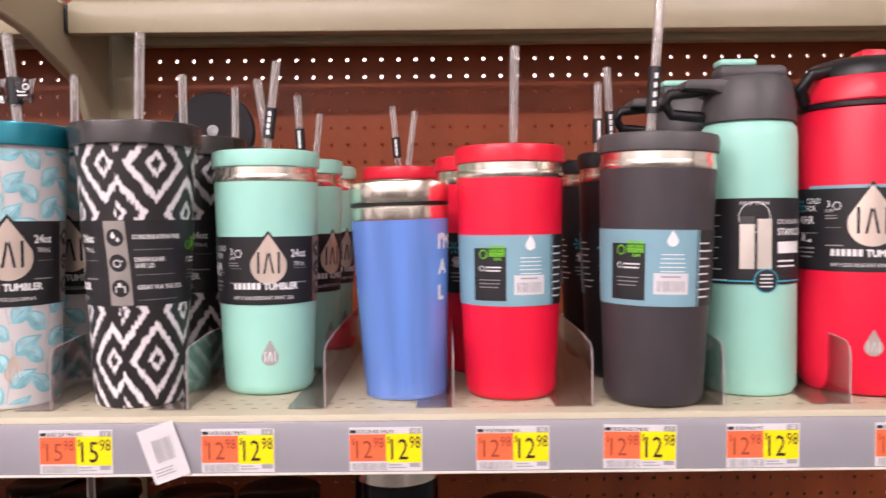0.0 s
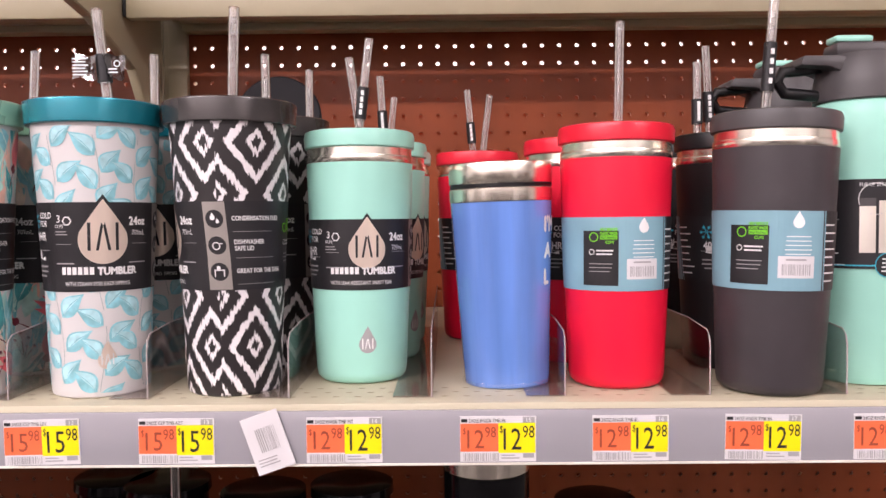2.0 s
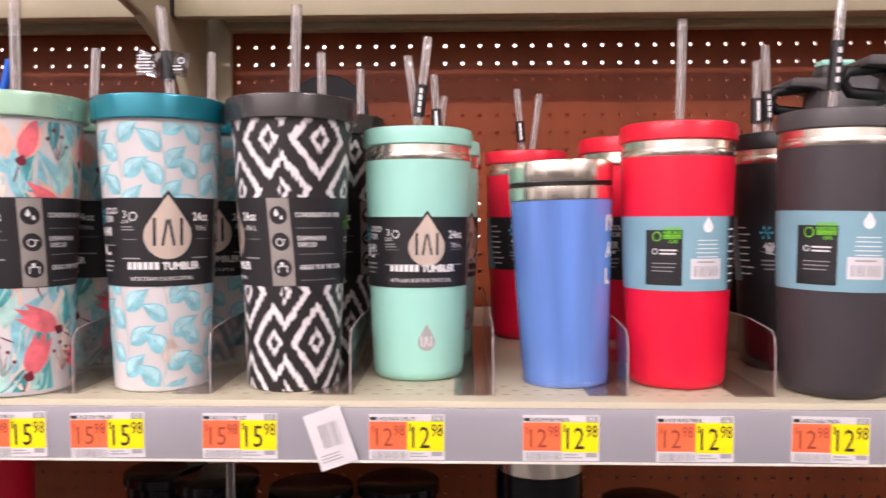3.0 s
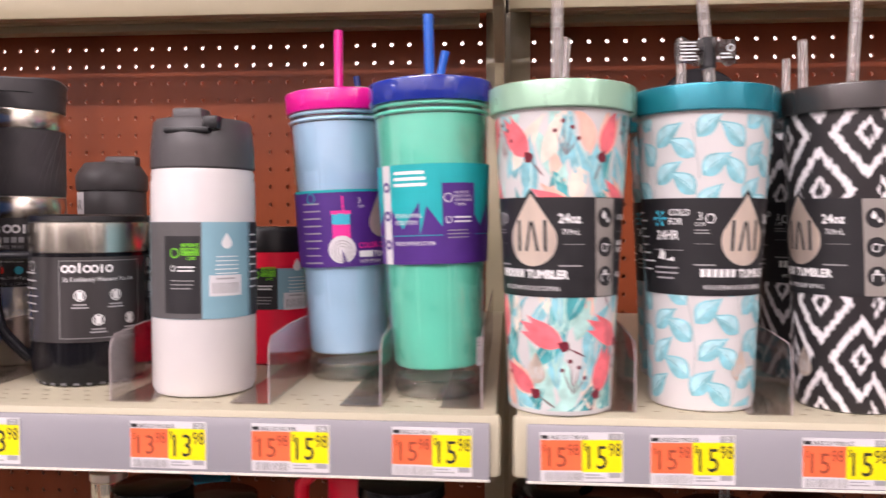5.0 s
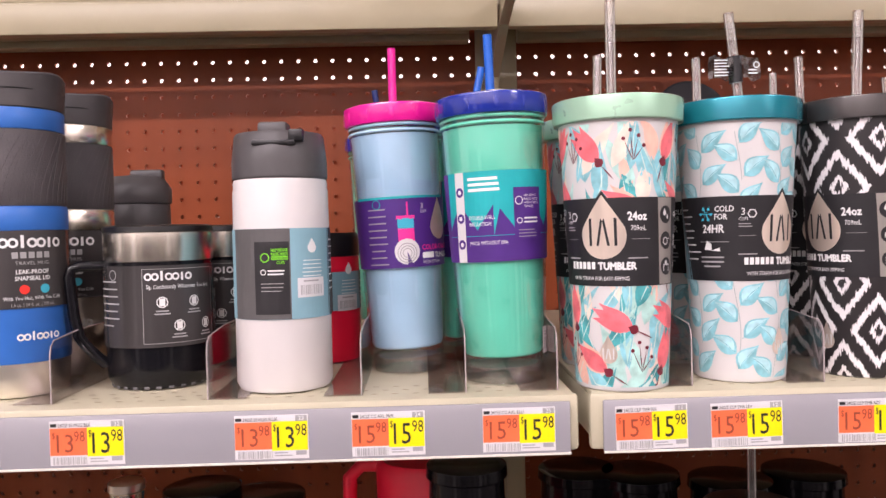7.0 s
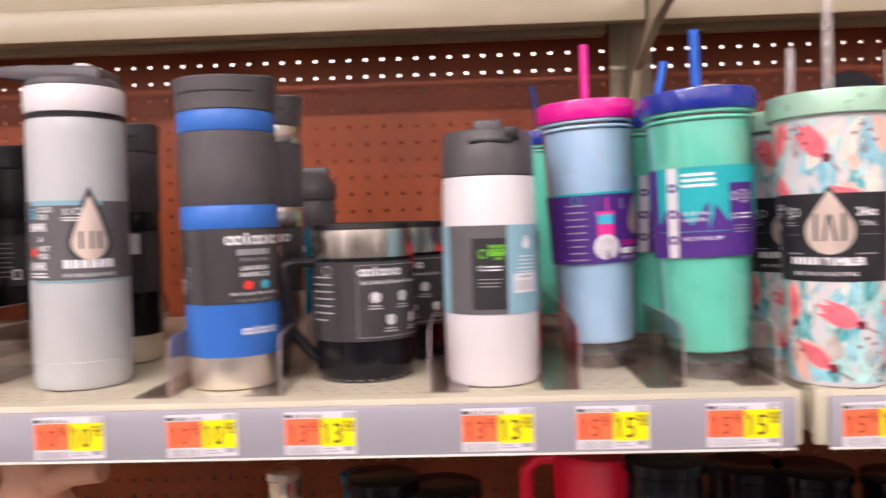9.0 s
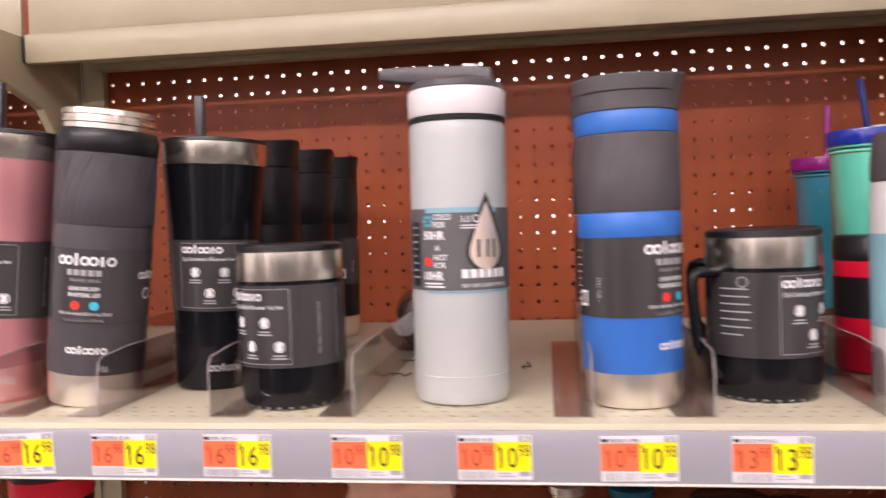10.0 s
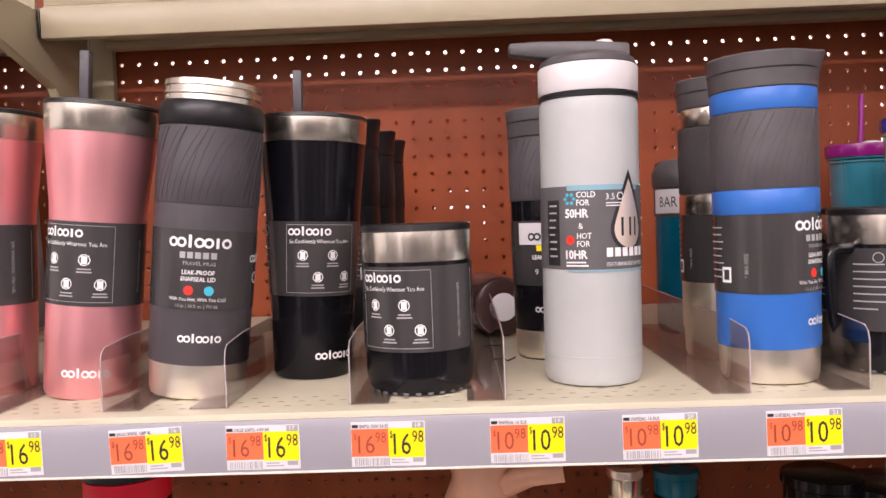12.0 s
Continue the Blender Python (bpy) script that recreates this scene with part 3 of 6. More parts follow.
def straw(parent, x, y, z0, z1, lean_x=0.0, lean_y=0.0, r=0.0037, mat=None, tag=False):
    h = z1 - z0
    top = (x + h * math.tan(radians(lean_x)), y + h * math.tan(radians(lean_y)), z1)
    ob = solid("straw", tube([(x, y, z0), ((x + top[0]) / 2, (y + top[1]) / 2, (z0 + z1) / 2), top], r, 12), mat or STRAW, parent)
    if mat is None:
        # pale rods imitate the bright edge lines of clear plastic
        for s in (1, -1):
            solid("straw_wall", tube([(x + s * r * 0.72, y - r * 0.2, z0), (top[0] + s * r * 0.72, top[1] - r * 0.2, z1 - 0.001)], r * 0.16, 6), STRAW_GLINT, ob)
    if tag:
        k = 0.16
        mid = 0.35
        a = [(x + (top[0] - x) * t, y + (top[1] - y) * t, z0 + h * t) for t in (mid - k, mid + k)]
        ob2 = solid("straw_label", tube(a, r * 1.25, 12), PAPER_BLACK, ob)
        for t in (-0.6, -0.2, 0.2, 0.6):
            c = [a[0][i] + (a[1][i] - a[0][i]) * (0.5 + t * 0.5) for i in range(3)]
            solid("lettering", box(c[0] - 0.0012, c[0] + 0.0012, c[1] - r * 1.45, c[1] - r * 1.2, c[2] - 0.002, c[2] + 0.002), INK_WHITE, ob2, "", 0)
    return ob


STRAW_GLINT = shader("pale_straw_glint", (0.75, 0.72, 0.7), 0.25)


def sleeve(parent, prof, z0, z1, mat, lift=0.0006, n=96):
    steps = [z0 + (z1 - z0) * i / 4 for i in range(5)]
    return solid("sleeve", lathe([(radius_at(prof, z) + lift, z) for z in steps], n, False, False), mat, parent, "printed card sleeve")


PALER_BLADE = shader("watercolour_mist_green", (0.6, 0.75, 0.7), 0.4, var=0.2, scale=90)
CREAM_INK = shader("watercolour_cream", (0.82, 0.68, 0.58), 0.4, var=0.15, scale=90)
STEM_INK = shader("grey_green_ink", (0.3, 0.36, 0.36), 0.4)


def leaf_shape(u, v, ln, w, ang, bend=0.0):
    """A pointed leaf about u, v; bend curves its midrib."""
    c, s = math.cos(ang), math.sin(ang)
    pts = []
    for side in (1, -1):
        for i in range(9) if side > 0 else range(7, 0, -1):
            t = i / 8
            half = w * 0.6 * math.sin(math.pi * t ** 0.8) ** 1.15 * (1.2 - 0.46 * t)
            pts.append((ln * (t - 0.5), side * half + bend * ln * math.sin(math.pi * t)))
    return [(u + x * c - y * s, v + x * s + y * c) for x, y in pts]


LEAF_PALE = shader("watercolour_pale_teal", (0.42, 0.69, 0.73), 0.4, var=0.2, scale=140)


def leaf_print(height, girth, seed):
    """Sprigs of pointed teal leaves on thin curving stems."""
    rng = random.Random(seed)
    s = Sheet()
    cols, row_h = 8, 0.0245

    def clip(pts):
        return [(a, min(max(b_, 0.001), height - 0.001)) for a, b_ in pts]

    for c in range(cols):
        u0 = girth * ((c + 0.5) / cols - 0.5)
        v = -0.012 + 0.0062 * (c % 4) + rng.uniform(-0.001, 0.001)
        phase = rng.uniform(0, 6)

        def stem(h):
            return u0 + 0.0035 * math.sin(h * 55 + phase)

        while v < height:
            for d, side in ((0, 1), (1, -1)):
                ang = math.pi / 2 - side * rng.uniform(0.66, 1.0)
                ln, w = rng.uniform(0.022, 0.0255), rng.uniform(0.0105, 0.012)
                foot = (stem(v + 0.01225 * d), v + 0.01225 * d)
                e = (math.cos(ang), math.sin(ang))
                cu, cv = foot[0] + e[0] * ln * 0.6, foot[1] + e[1] * ln * 0.6
                if not -0.006 < cv < height + 0.006:
                    continue
                bend = side * 0.06
                outline = leaf_shape(cu, cv, ln, w, ang, bend)
                mid = (cu - e[1] * bend * ln, cv + e[0] * bend * ln)
                s.fan((mid[0], min(max(mid[1], 0.0012), height - 0.0012)), clip(outline), LEAF_INK, 1 + d, "leaf_print")
                inner = [(mid[0] + (a - mid[0]) * 0.82, mid[1] + (b_ - mid[1]) * 0.82) for a, b_ in outline]
                half = inner[:9] if side > 0 else [inner[8]] + inner[9:] + [inner[0]]
                s.poly(clip(half), LEAF_PALE, 3 + d, "leaf_print")
                for a0, a1 in ((-0.62, 0.46),):
                    p, q = (cu + e[0] * ln * a0, cv + e[1] * ln * a0), (cu + e[0] * ln * a1, cv + e[1] * ln * a1)
                    m = (mid[0], mid[1])
                    s.poly(clip([p, (m[0] + e[1] * 0.00022, m[1] - e[0] * 0.00022), q, (m[0] - e[1] * 0.00022, m[1] + e[0] * 0.00022)]), LEAF_VEIN, 5, "vein_print")
            v += row_h
        h = 0.002
        while h < height - 0.008:
            if (h * 1000 + 20 * c) % 70 < 60:
                s.poly([(stem(h) - 0.0002, h), (stem(h) + 0.0002, h), (stem(h + 0.006) + 0.0002, h + 0.006), (stem(h + 0.006) - 0.0002, h + 0.006)], STEM_INK, 1, "vein_print")
            h += 0.006
    return s


def tulip_print(height, girth, seed):
    """Large coral tulips, sea-green blades, pale washes and small maroon buds."""
    rng = random.Random(seed)
    s = Sheet()

    def put(u, v, ln, w, ang, ink, layer, bend=0.0):
        pts = leaf_shape(u, v, ln, w, ang, bend)
        s.fan((u, min(max(v, 0.0012), height - 0.0012)), [(a, min(max(b_, 0.001), height - 0.001)) for a, b_ in pts], ink, layer * 0.5, "flower_print" if ink in (TULIP_INK, PEACH_INK) else "leaf_print")

    for i in range(225):
        u = ((i % 15 + rng.uniform(-0.2, 1.2)) / 15 - 0.5) * girth
        v = (i // 15 + rng.uniform(0.0, 1.0)) / 15 * height
        ang = math.pi / 2 + rng.uniform(-0.65, 0.65)
        ink = rng.choice((BLADE_INK, BLADE_INK, LEAF_INK, LEAF_INK, LEAF_INK, PALE_BLADE, PALE_BLADE, CREAM_INK, PEACH_INK))
        ln, w = rng.uniform(0.03, 0.05), rng.uniform(0.006, 0.0115)
        put(u, v, ln, w, ang, ink, 1 + i % 3, rng.uniform(-0.12, 0.12))
        if ink in (BLADE_INK, LEAF_INK):
            put(u, v, ln * 0.8, 0.0007, ang, PALER_BLADE, 4)
    cols = 5
    for c in range(cols):
        for r, v in enumerate((0.012, 0.044, 0.082, 0.128, 0.166)):
            u = girth * ((c + 0.5 * (r % 2) + rng.uniform(-0.14, 0.14)) / cols - 0.5)
            ang = math.pi * rng.choice((0.5, 0.62, 0.74, 0.82, 0.36)) + rng.uniform(-0.12, 0.12)
            pale = rng.random() < 0.3
            # petals opening from one maroon foot
            for d, ln, w in ((-0.2, 0.032, 0.0088), (0.2, 0.032, 0.0088), (0.0, 0.035, 0.0105)):
                put(u + ln * 0.5 * math.cos(ang + d), v + ln * 0.5 * math.sin(ang + d), ln, w, ang + d, PEACH_INK if (pale and d) else TULIP_INK, 5 + (d == 0))
            put(u, v, 0.0085, 0.006, ang, MAROON_INK, 8)
            put(u - 0.009 * math.cos(ang), v - 0.009 * math.sin(ang), 0.016, 0.0009, ang, MAROON_INK, 7)
            # a sprig of small buds
            bu = u + girth / cols * 0.5
            for du, dv in ((-0.007, 0.016), (-0.002, 0.022), (0.004, 0.018), (0.008, 0.011)):
                if r % 2 == 0 and v + dv < height - 0.004:
                    s.disc(bu + du, v + dv, 0.0015, MAROON_INK, 4, "bud_print", 7)
                    put(bu + du * 0.5, v + dv * 0.5, math.hypot(du, dv), 0.0006, math.atan2(dv, du), MAROON_INK, 7)
    return s


def care_print(s, u, v, h):
    """The blue back of a sleeve: a small drop, tiny lines, a barcode on white, and the black box with lime writing."""
    s.bar(u - 0.004, v - h / 2, 0.04, h, PAPER_BLUE, 1, "panel")
    s.bar(u - 0.032, v - h / 2 + 0.004, 0.027, h - 0.014, PAPER_BLACK, 1, "panel")
    s.bar(u - 0.0185, v + 0.0108, 0.0125, 0.003, INK_GREEN, 2)
    s.ring(u - 0.0235, v + 0.0125, 0.0036, 0.0008, INK_GREEN, 2)
    s.text("HELP REDUCE", u - 0.0185, v + 0.0172, 0.0031, INK_GREEN, 3, width_to=0.0125, fat=0.00012)
    s.text("PLASTIC WASTE", u - 0.0185, v + 0.0142, 0.0031, INK_GREEN, 3, width_to=0.0125, fat=0.00012)
    s.text("WITH REUSABLE", u - 0.0182, v + 0.0112, 0.0026, INK_BLACK, 3, width_to=0.0118)
    s.text("CUPS", u - 0.0145, v + 0.0078, 0.0029, INK_GREEN, 3, width_to=0.006, fat=0.0001)
    s.ring(u - 0.025, v + 0.0015, 0.0022, 0.0006, INK_WHITE, 2)
    s.lines(u - 0.0215, v + 0.002, 0.016, 2, 0.0026, 0.0011, INK_WHITE, 2, 7)
    s.lines(u - 0.027, v - 0.0075, 0.021, 3, 0.0028, 0.0006, INK_GREY, 2, 9)
    s.drop(u + 0.014, v + 0.0195, 0.008, 0.0115, INK_WHITE, 2)
    s.lines(u + 0.005, v + 0.0095, 0.019, 5, 0.003, 0.0006, INK_WHITE, 2, 5, 1)
    s.bar(u + 0.001, v - 0.0185, 0.025, 0.015, PAPER_WHITE, 2, "panel")
    s.barcode(u + 0.0035, v - 0.0165, 0.019, 0.0075, INK_GREY, 3, 6)
    s.bar(u + 0.006, v - 0.0066, 0.014, 0.0012, INK_GREY, 3)
    s.bar(u + 0.0335, v - h / 2, 0.05, h, PAPER_BLACK, 1, "panel")
    s.lines(u + 0.036, v + h / 2 - 0.01, 0.016, 8, 0.0055, 0.0011, INK_WHITE, 2, 8)


def emblem_strokes(s, v, k, ink, layer):
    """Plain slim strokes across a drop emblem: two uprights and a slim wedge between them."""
    for u in (-0.0095, 0.0075):
        s.bar(u * k, v, 0.0019 * k, 0.018 * k, ink, layer, "emblem")
    for d in (-1, 1):
        s.poly([(d * 0.0046 * k, v), (d * 0.0028 * k, v), (0.0, v + 0.016 * k), (d * 0.0012 * k, v + 0.018 * k)][::d], ink, layer, "emblem")


def drink_print(h, kind):
    """The front of a sleeve, its drop emblem at u = 0."""
    s = Sheet()
    b = -h / 2
    k = h / 0.0645
    s.drop(0, b + h * 0.575, 0.04 * k, 0.053 * k, PAPER_BLACK, 1)
    s.drop(0, b + h * 0.575, 0.0345 * k, 0.047 * k, FOIL, 2)
    emblem_strokes(s, b + h * 0.46, 1.12 * k, PAPER_BLACK, 3)
    s.text("24oz", 0.0185, b + h - 0.0165, 0.0085, INK_WHITE, 2, squeeze=0.86, fat=0.0003)
    s.text("709mL", 0.0205, b + h - 0.024, 0.0055, INK_WHITE, 2, squeeze=0.78)
    s.bar(-0.034, b + h * 0.31, 0.014, 0.0009, INK_GREY, 2)
    s.bar(0.018, b + h * 0.31, 0.015, 0.0009, INK_GREY, 2)
    s.bar(-0.034, b + h * 0.53, 0.012, 0.0003, INK_GREY, 2)
    s.bar(0.021, b + h * 0.53, 0.014, 0.0003, INK_GREY, 2)
    s.text("3", -0.0330, b + h - 0.0145, 0.0075, INK_WHITE, 2)
    s.text("CUPS", -0.0345, b + h - 0.0185, 0.0036, INK_WHITE, 2, squeeze=0.8)
    s.ring(-0.0250, b + h - 0.0135, 0.0036, 0.0009, INK_WHITE, 2, n=6)
    s.lines(-0.0345, b + h - 0.0215, 0.0115, 2, 0.002, 0.0007, INK_GREY, 2, 3)
    s.blocks(-0.0295, b + 0.0124, 0.024, 0.0054, INK_WHITE, 2)
    s.text("TUMBLER", -0.004, b + 0.0122, 0.0076, INK_WHITE, 2, squeeze=0.86, fat=0.0004)
    s.text("WITH STRAW FOR EASY-SIPPING" if kind == "straw" else "WITH LEAK-RESISTANT SMART SEAL", -0.0045, b + 0.0042, 0.0042, INK_WHITE, 2, 1, 0.74)
    # chill claim
    u = -0.06
    for k in range(6):
        a = math.pi * k / 3
        s.poly([(u + 0.006 * math.cos(a) + x, b + h - 0.0135 + 0.006 * math.sin(a) + y) for x, y in ((0, 0), (0.0007, 0.0007))] + [(u + 0.0006, b + h - 0.0135 + 0.0006), (u, b + h - 0.0135)], INK_CYAN, 2, "icon")
        s.disc(u + 0.0045 * math.cos(a), b + h - 0.0135 + 0.0045 * math.sin(a), 0.0011, INK_CYAN, 2)
    s.text("COLD", u + 0.0075, b + h - 0.0115, 0.0062, INK_WHITE, 2, squeeze=0.85, fat=0.0001)
    s.text("FOR", u + 0.0075, b + h - 0.0175, 0.0062, INK_WHITE, 2, squeeze=0.85, fat=0.0001)
    s.text("24HR" if kind == "straw" else "40HR", u - 0.002, b + h - 0.0275, 0.0088, INK_WHITE, 2, squeeze=0.85, fat=0.0002)
    s.bar(u - 0.004, b + h * 0.46, 0.023, 0.0005, INK_GREY, 2)
    s.lines(u - 0.003, b + 0.0175, 0.019, 3, 0.0035, 0.0012, INK_GREY, 2, 2, 1)
    s.poly([(u, b + 0.024), (u + 0.013, b + 0.0225), (u + 0.0125, b + 0.0255), (u + 0.006, b + 0.028), (u + 0.002, b + 0.031)], INK_WHITE, 2, "icon")
    # icon strip and the claims beside it
    u = 0.043
    s.bar(u, b + 0.0005, 0.0165, h - 0.001, ICON_STRIP, 1, "panel")
    for k, words in enumerate((("CONDENSATION FREE",), ("DISHWASHER", "SAFE LID"), ("GREAT FOR THE DESK",))):
        v = b + h * (0.8 - 0.295 * k)
        s.disc(u + 0.0082, v, 0.0066, PAPER_BLACK, 2)
        if k == 0:
            s.drop(u + 0.007, v + 0.001, 0.0036, 0.0056, INK_WHITE, 3)
            s.drop(u + 0.0104, v - 0.002, 0.0024, 0.0038, INK_WHITE, 3)
        elif k == 1:
            s.ring(u + 0.0076, v - 0.0004, 0.003, 0.0008, INK_WHITE, 3, n=10)
            s.bar(u + 0.0102, v + 0.001, 0.0022, 0.0007, INK_WHITE, 3)
        else:
            s.bar(u + 0.0045, v + 0.0008, 0.0078, 0.0008, INK_WHITE, 3)
            s.bar(u + 0.0047, v - 0.0035, 0.0008, 0.0042, INK_WHITE, 3)
            s.bar(u + 0.0112, v - 0.0035, 0.0008, 0.0042, INK_WHITE, 3)
            s.bar(u + 0.0066, v + 0.0017, 0.0026, 0.0024, INK_WHITE, 3)
        for q, w in enumerate(words):
            s.text(w, u + 0.0205, v - 0.0012 + 0.002 * (len(words) - 1) - 0.0046 * q, 0.0047, INK_WHITE, 2, squeeze=0.78, fat=0.0001)
        s.bar(u + 0.0205, v - h * 0.145, 0.03, 0.0003, INK_GREY, 2)
    care_print(s, 0.135, 0, h)
    return s


def small_emblem(parent, prof, z, turn, ink=None):
    s = Sheet()
    s.drop(0, 0, 0.0135, 0.021, ink or FOIL, 1)
    emblem_strokes(s, -0.0035, 0.46, INK_WHITE, 2)
    s.wrap(parent, lambda h: radius_at(prof, h), z, turn, 0.0003)


COOLER = [(0.0325, 0.0), (0.0345, 0.0012), (0.035, 0.003), (0.0352, 0.006), (0.0392, 0.104), (0.0452, 0.2015)]


def straw_tumbler(x, y, look_of, turn, label, lean_x=0, lean_y=0, straw_at=None, detailed=True, lidded=True):
    """A tapered steel tumbler with a flat ring lid, a card sleeve and a clear straw."""
    t = drink("straw_tumbler", label, seat(x, y, lean_x, lean_y), "tall straw tumblers")
    mat = {"ikat": IKAT}.get(look_of, PRINT_WHITE_BODY)
    body = solid("body", lathe(COOLER, 64, True, True, True), mat, t)
    lid_mat = {"leaf": TEAL_LID, "ikat": DARK_LID, "tulip": SAGE_LID}[look_of]
    if lidded:
        solid("lid", lathe([(0.0458, 0.1995), (0.0486, 0.1997), (0.0491, 0.2004), (0.0499, 0.2148), (0.0496, 0.2163), (0.0486, 0.217), (0.047, 0.2168), (0.0462, 0.216), (0.0455, 0.214), (0.012, 0.2135), (0.0085, 0.2148), (0.0055, 0.2148)], 64), lid_mat, t, "", 30)
    if look_of in ("leaf", "tulip"):
        girth = 2 * math.pi * 0.040
        sh = (leaf_print if look_of == "leaf" else tulip_print)(0.195, girth, 11 if look_of == "leaf" else 5)
        sh.wrap(body, lambda h: radius_at(COOLER, h), 0.003, 0, 0.0002)
    sl = sleeve(t, COOLER, 0.0785, 0.143, PAPER_BLACK)
    if detailed:
        drink_print(0.0645, "straw").wrap(sl, lambda h: radius_at(COOLER, h), 0.1108, turn)
        small_emblem(body, COOLER, 0.028, turn + 2)
    if straw_at:
        sx, sy, top, lx, ly, tag = straw_at
        straw(t, sx, sy, 0.205, top - 0.008, lx, ly, 0.0042, None, tag)
    return t


TRAVEL = [(0.028, 0.0), (0.0325, 0.001), (0.0355, 0.004), (0.0366, 0.009), (0.0398, 0.08), (0.0428, 0.173)]


def grip_tumbler(x, y, mat, lid_mat, turn, label, front, lean_x=0, straws=(), size=1.0):
    """A powder-coated tumbler with a bare steel neck and a flat push lid."""
    t = drink("insulated_tumbler", label, seat(x, y, lean_x, size=size), "insulated tumblers")
    body = solid("body", lathe(TRAVEL, 64), mat, t)
    solid("neck", lathe([(0.0422, 0.1725), (0.0428, 0.1733), (0.0429, 0.1779), (0.0427, 0.1786), (0.0419, 0.1789), (0.042, 0.1846), (0.0415, 0.1851)], 64), STEEL, t, "bare brushed steel neck")
    solid("lid", lathe([(0.0428, 0.1846), (0.0442, 0.1856), (0.0446, 0.194), (0.0436, 0.1977), (0.0415, 0.1986), (0.03, 0.1986), (0.028, 0.1968), (0.009, 0.1968)], 64), lid_mat, t)
    sl = sleeve(t, TRAVEL, 0.0745, 0.129, PAPER_BLACK if front else PAPER_BLUE)
    if front:
        s = drink_print(0.0545, "seal")
    else:
        s = Sheet()
        care_print(s, 0.0, 0, 0.0545)
    s.wrap(sl, lambda h: radius_at(TRAVEL, h), 0.1018, turn)
    if front:
        small_emblem(body, TRAVEL, 0.032, turn, INK_GREY)
    for sx, sy, top, lx, ly, tag in straws:
        straw(t, sx, sy, 0.196, top - 0.008, lx, ly, 0.0038, None, tag)
    return t

# ---- right bay ----
LEAF_L = "white tumbler printed with teal leaves, teal lid and clear straw"
TULIP_L = "white tumbler printed with coral tulips, sage green lid and clear straw"
IKAT_L = "black and white ikat diamond tumbler with grey lid and clear straw"
straw_tumbler(0.0375, -0.579, "tulip", -31, TULIP_L, straw_at=(-0.003, 0.005, 0.305, 0, 0, False))
straw_tumbler(0.045, -0.475, "tulip", -20, TULIP_L, straw_at=(0.0, 0.0, 0.285, 2, 3, False))
leaf_one = straw_tumbler(0.1375, -0.559, "leaf", 28, LEAF_L, straw_at=(0.008, 0.008, 0.30, -6, 0, False))
WRAPPER = clear("dark_printed_film", (0.34, 0.32, 0.33), 0.12, gloss=0.14)
wrapper = bmesh.new()
for k, (u, w) in enumerate(((-0.021, 0.019), (0.003, 0.017))):
    grid = [[wrapper.verts.new((0.002 + u + w * i / 5, 0.004 + 0.003 * math.sin(i * 1.9 + j_ + k), 0.238 + 0.018 * j_ / 3 + 0.0015 * math.sin(i * 1.3))) for i in range(6)] for j_ in range(4)]
    for j_ in range(3):
        for i in range(5):
            wrapper.faces.new((grid[j_][i], grid[j_][i + 1], grid[j_ + 1][i + 1], grid[j_ + 1][i]))
flag = solid("straw_wrapper", wrapper, WRAPPER, leaf_one, "crumpled dark film wrapper with white writing on the straw")
s = Sheet()
s.lines(-0.0185, 0.0135, 0.0135, 6, 0.0024, 0.0009, INK_WHITE, 1, 7)
s.ring(0.0155, 0.010, 0.0026, 0.0008, INK_WHITE, 1)
s.lines(0.009, 0.0055, 0.0085, 2, 0.0026, 0.001, INK_WHITE, 1, 3)
s.flat(flag, Matrix.Translation((0.002, -0.0005, 0.2385)))
solid("straw_label", tube([(0.0045, 0.008, 0.236), (0.0028, 0.008, 0.257)], 0.0055, 12), PAPER_BLACK, flag)
straw_tumbler(0.148, -0.455, "leaf", 10, LEAF_L, straw_at=(-0.004, 0.0, 0.285, 0, 2, False))
straw_tumbler(0.2395, -0.5565, "ikat", -73, IKAT_L, straw_at=(0.0, 0.005, 0.30, 2, 0, False))
straw_tumbler(0.2495, -0.452, "ikat", -10, IKAT_L, straw_at=(-0.006, 0.0, 0.285, -1, 2, False))
straw_tumbler(0.252, -0.35, "ikat", -10, IKAT_L, straw_at=(0.012, 0.0, 0.29, 0, 2, False))

MINT_T = "mint green insulated tumbler with bare steel neck and mint lid"
grip_tumbler(0.3335, -0.518, MINT, MINT_LID, 13, MINT_T, True, straws=((-0.002, 0.01, 0.285, 7, 0, True), (0.0, 0.012, 0.27, -8, 0, False)))
grip_tumbler(0.341, -0.42, MINT, MINT_LID, 60, MINT_T, True, straws=((0.005, 0.0, 0.27, -3, 0, True),))
grip_tumbler(0.343, -0.325, MINT, MINT_LID, 60, MINT_T, True, straws=((0.0, 0.0, 0.265, 6, 0, False),))
RED_T = "red insulated tumbler with bare steel neck and red lid"
grip_tumbler(0.5355, -0.545, RED, RED_LID, -2, RED_T, False, straws=((0.004, 0.01, 0.29, 1, 0, False),))
grip_tumbler(0.519, -0.44, RED, RED_LID, 40, RED_T, True)
grip_tumbler(0.437, -0.305, RED, RED_LID, 60, RED_T, True, straws=((-0.004, 0, 0.275, -5, 0, True), (0.006, 0.004, 0.27, 7, 0, False)))
BLACK_T = "charcoal insulated tumbler with bare steel neck and charcoal lid"
grip_tumbler(0.6435, -0.573, CHARCOAL, GREY_PLASTIC, -18, BLACK_T, False, lean_x=1.2, size=1.025, straws=((-0.003, 0.012, 0.315, 3, 0, True),))
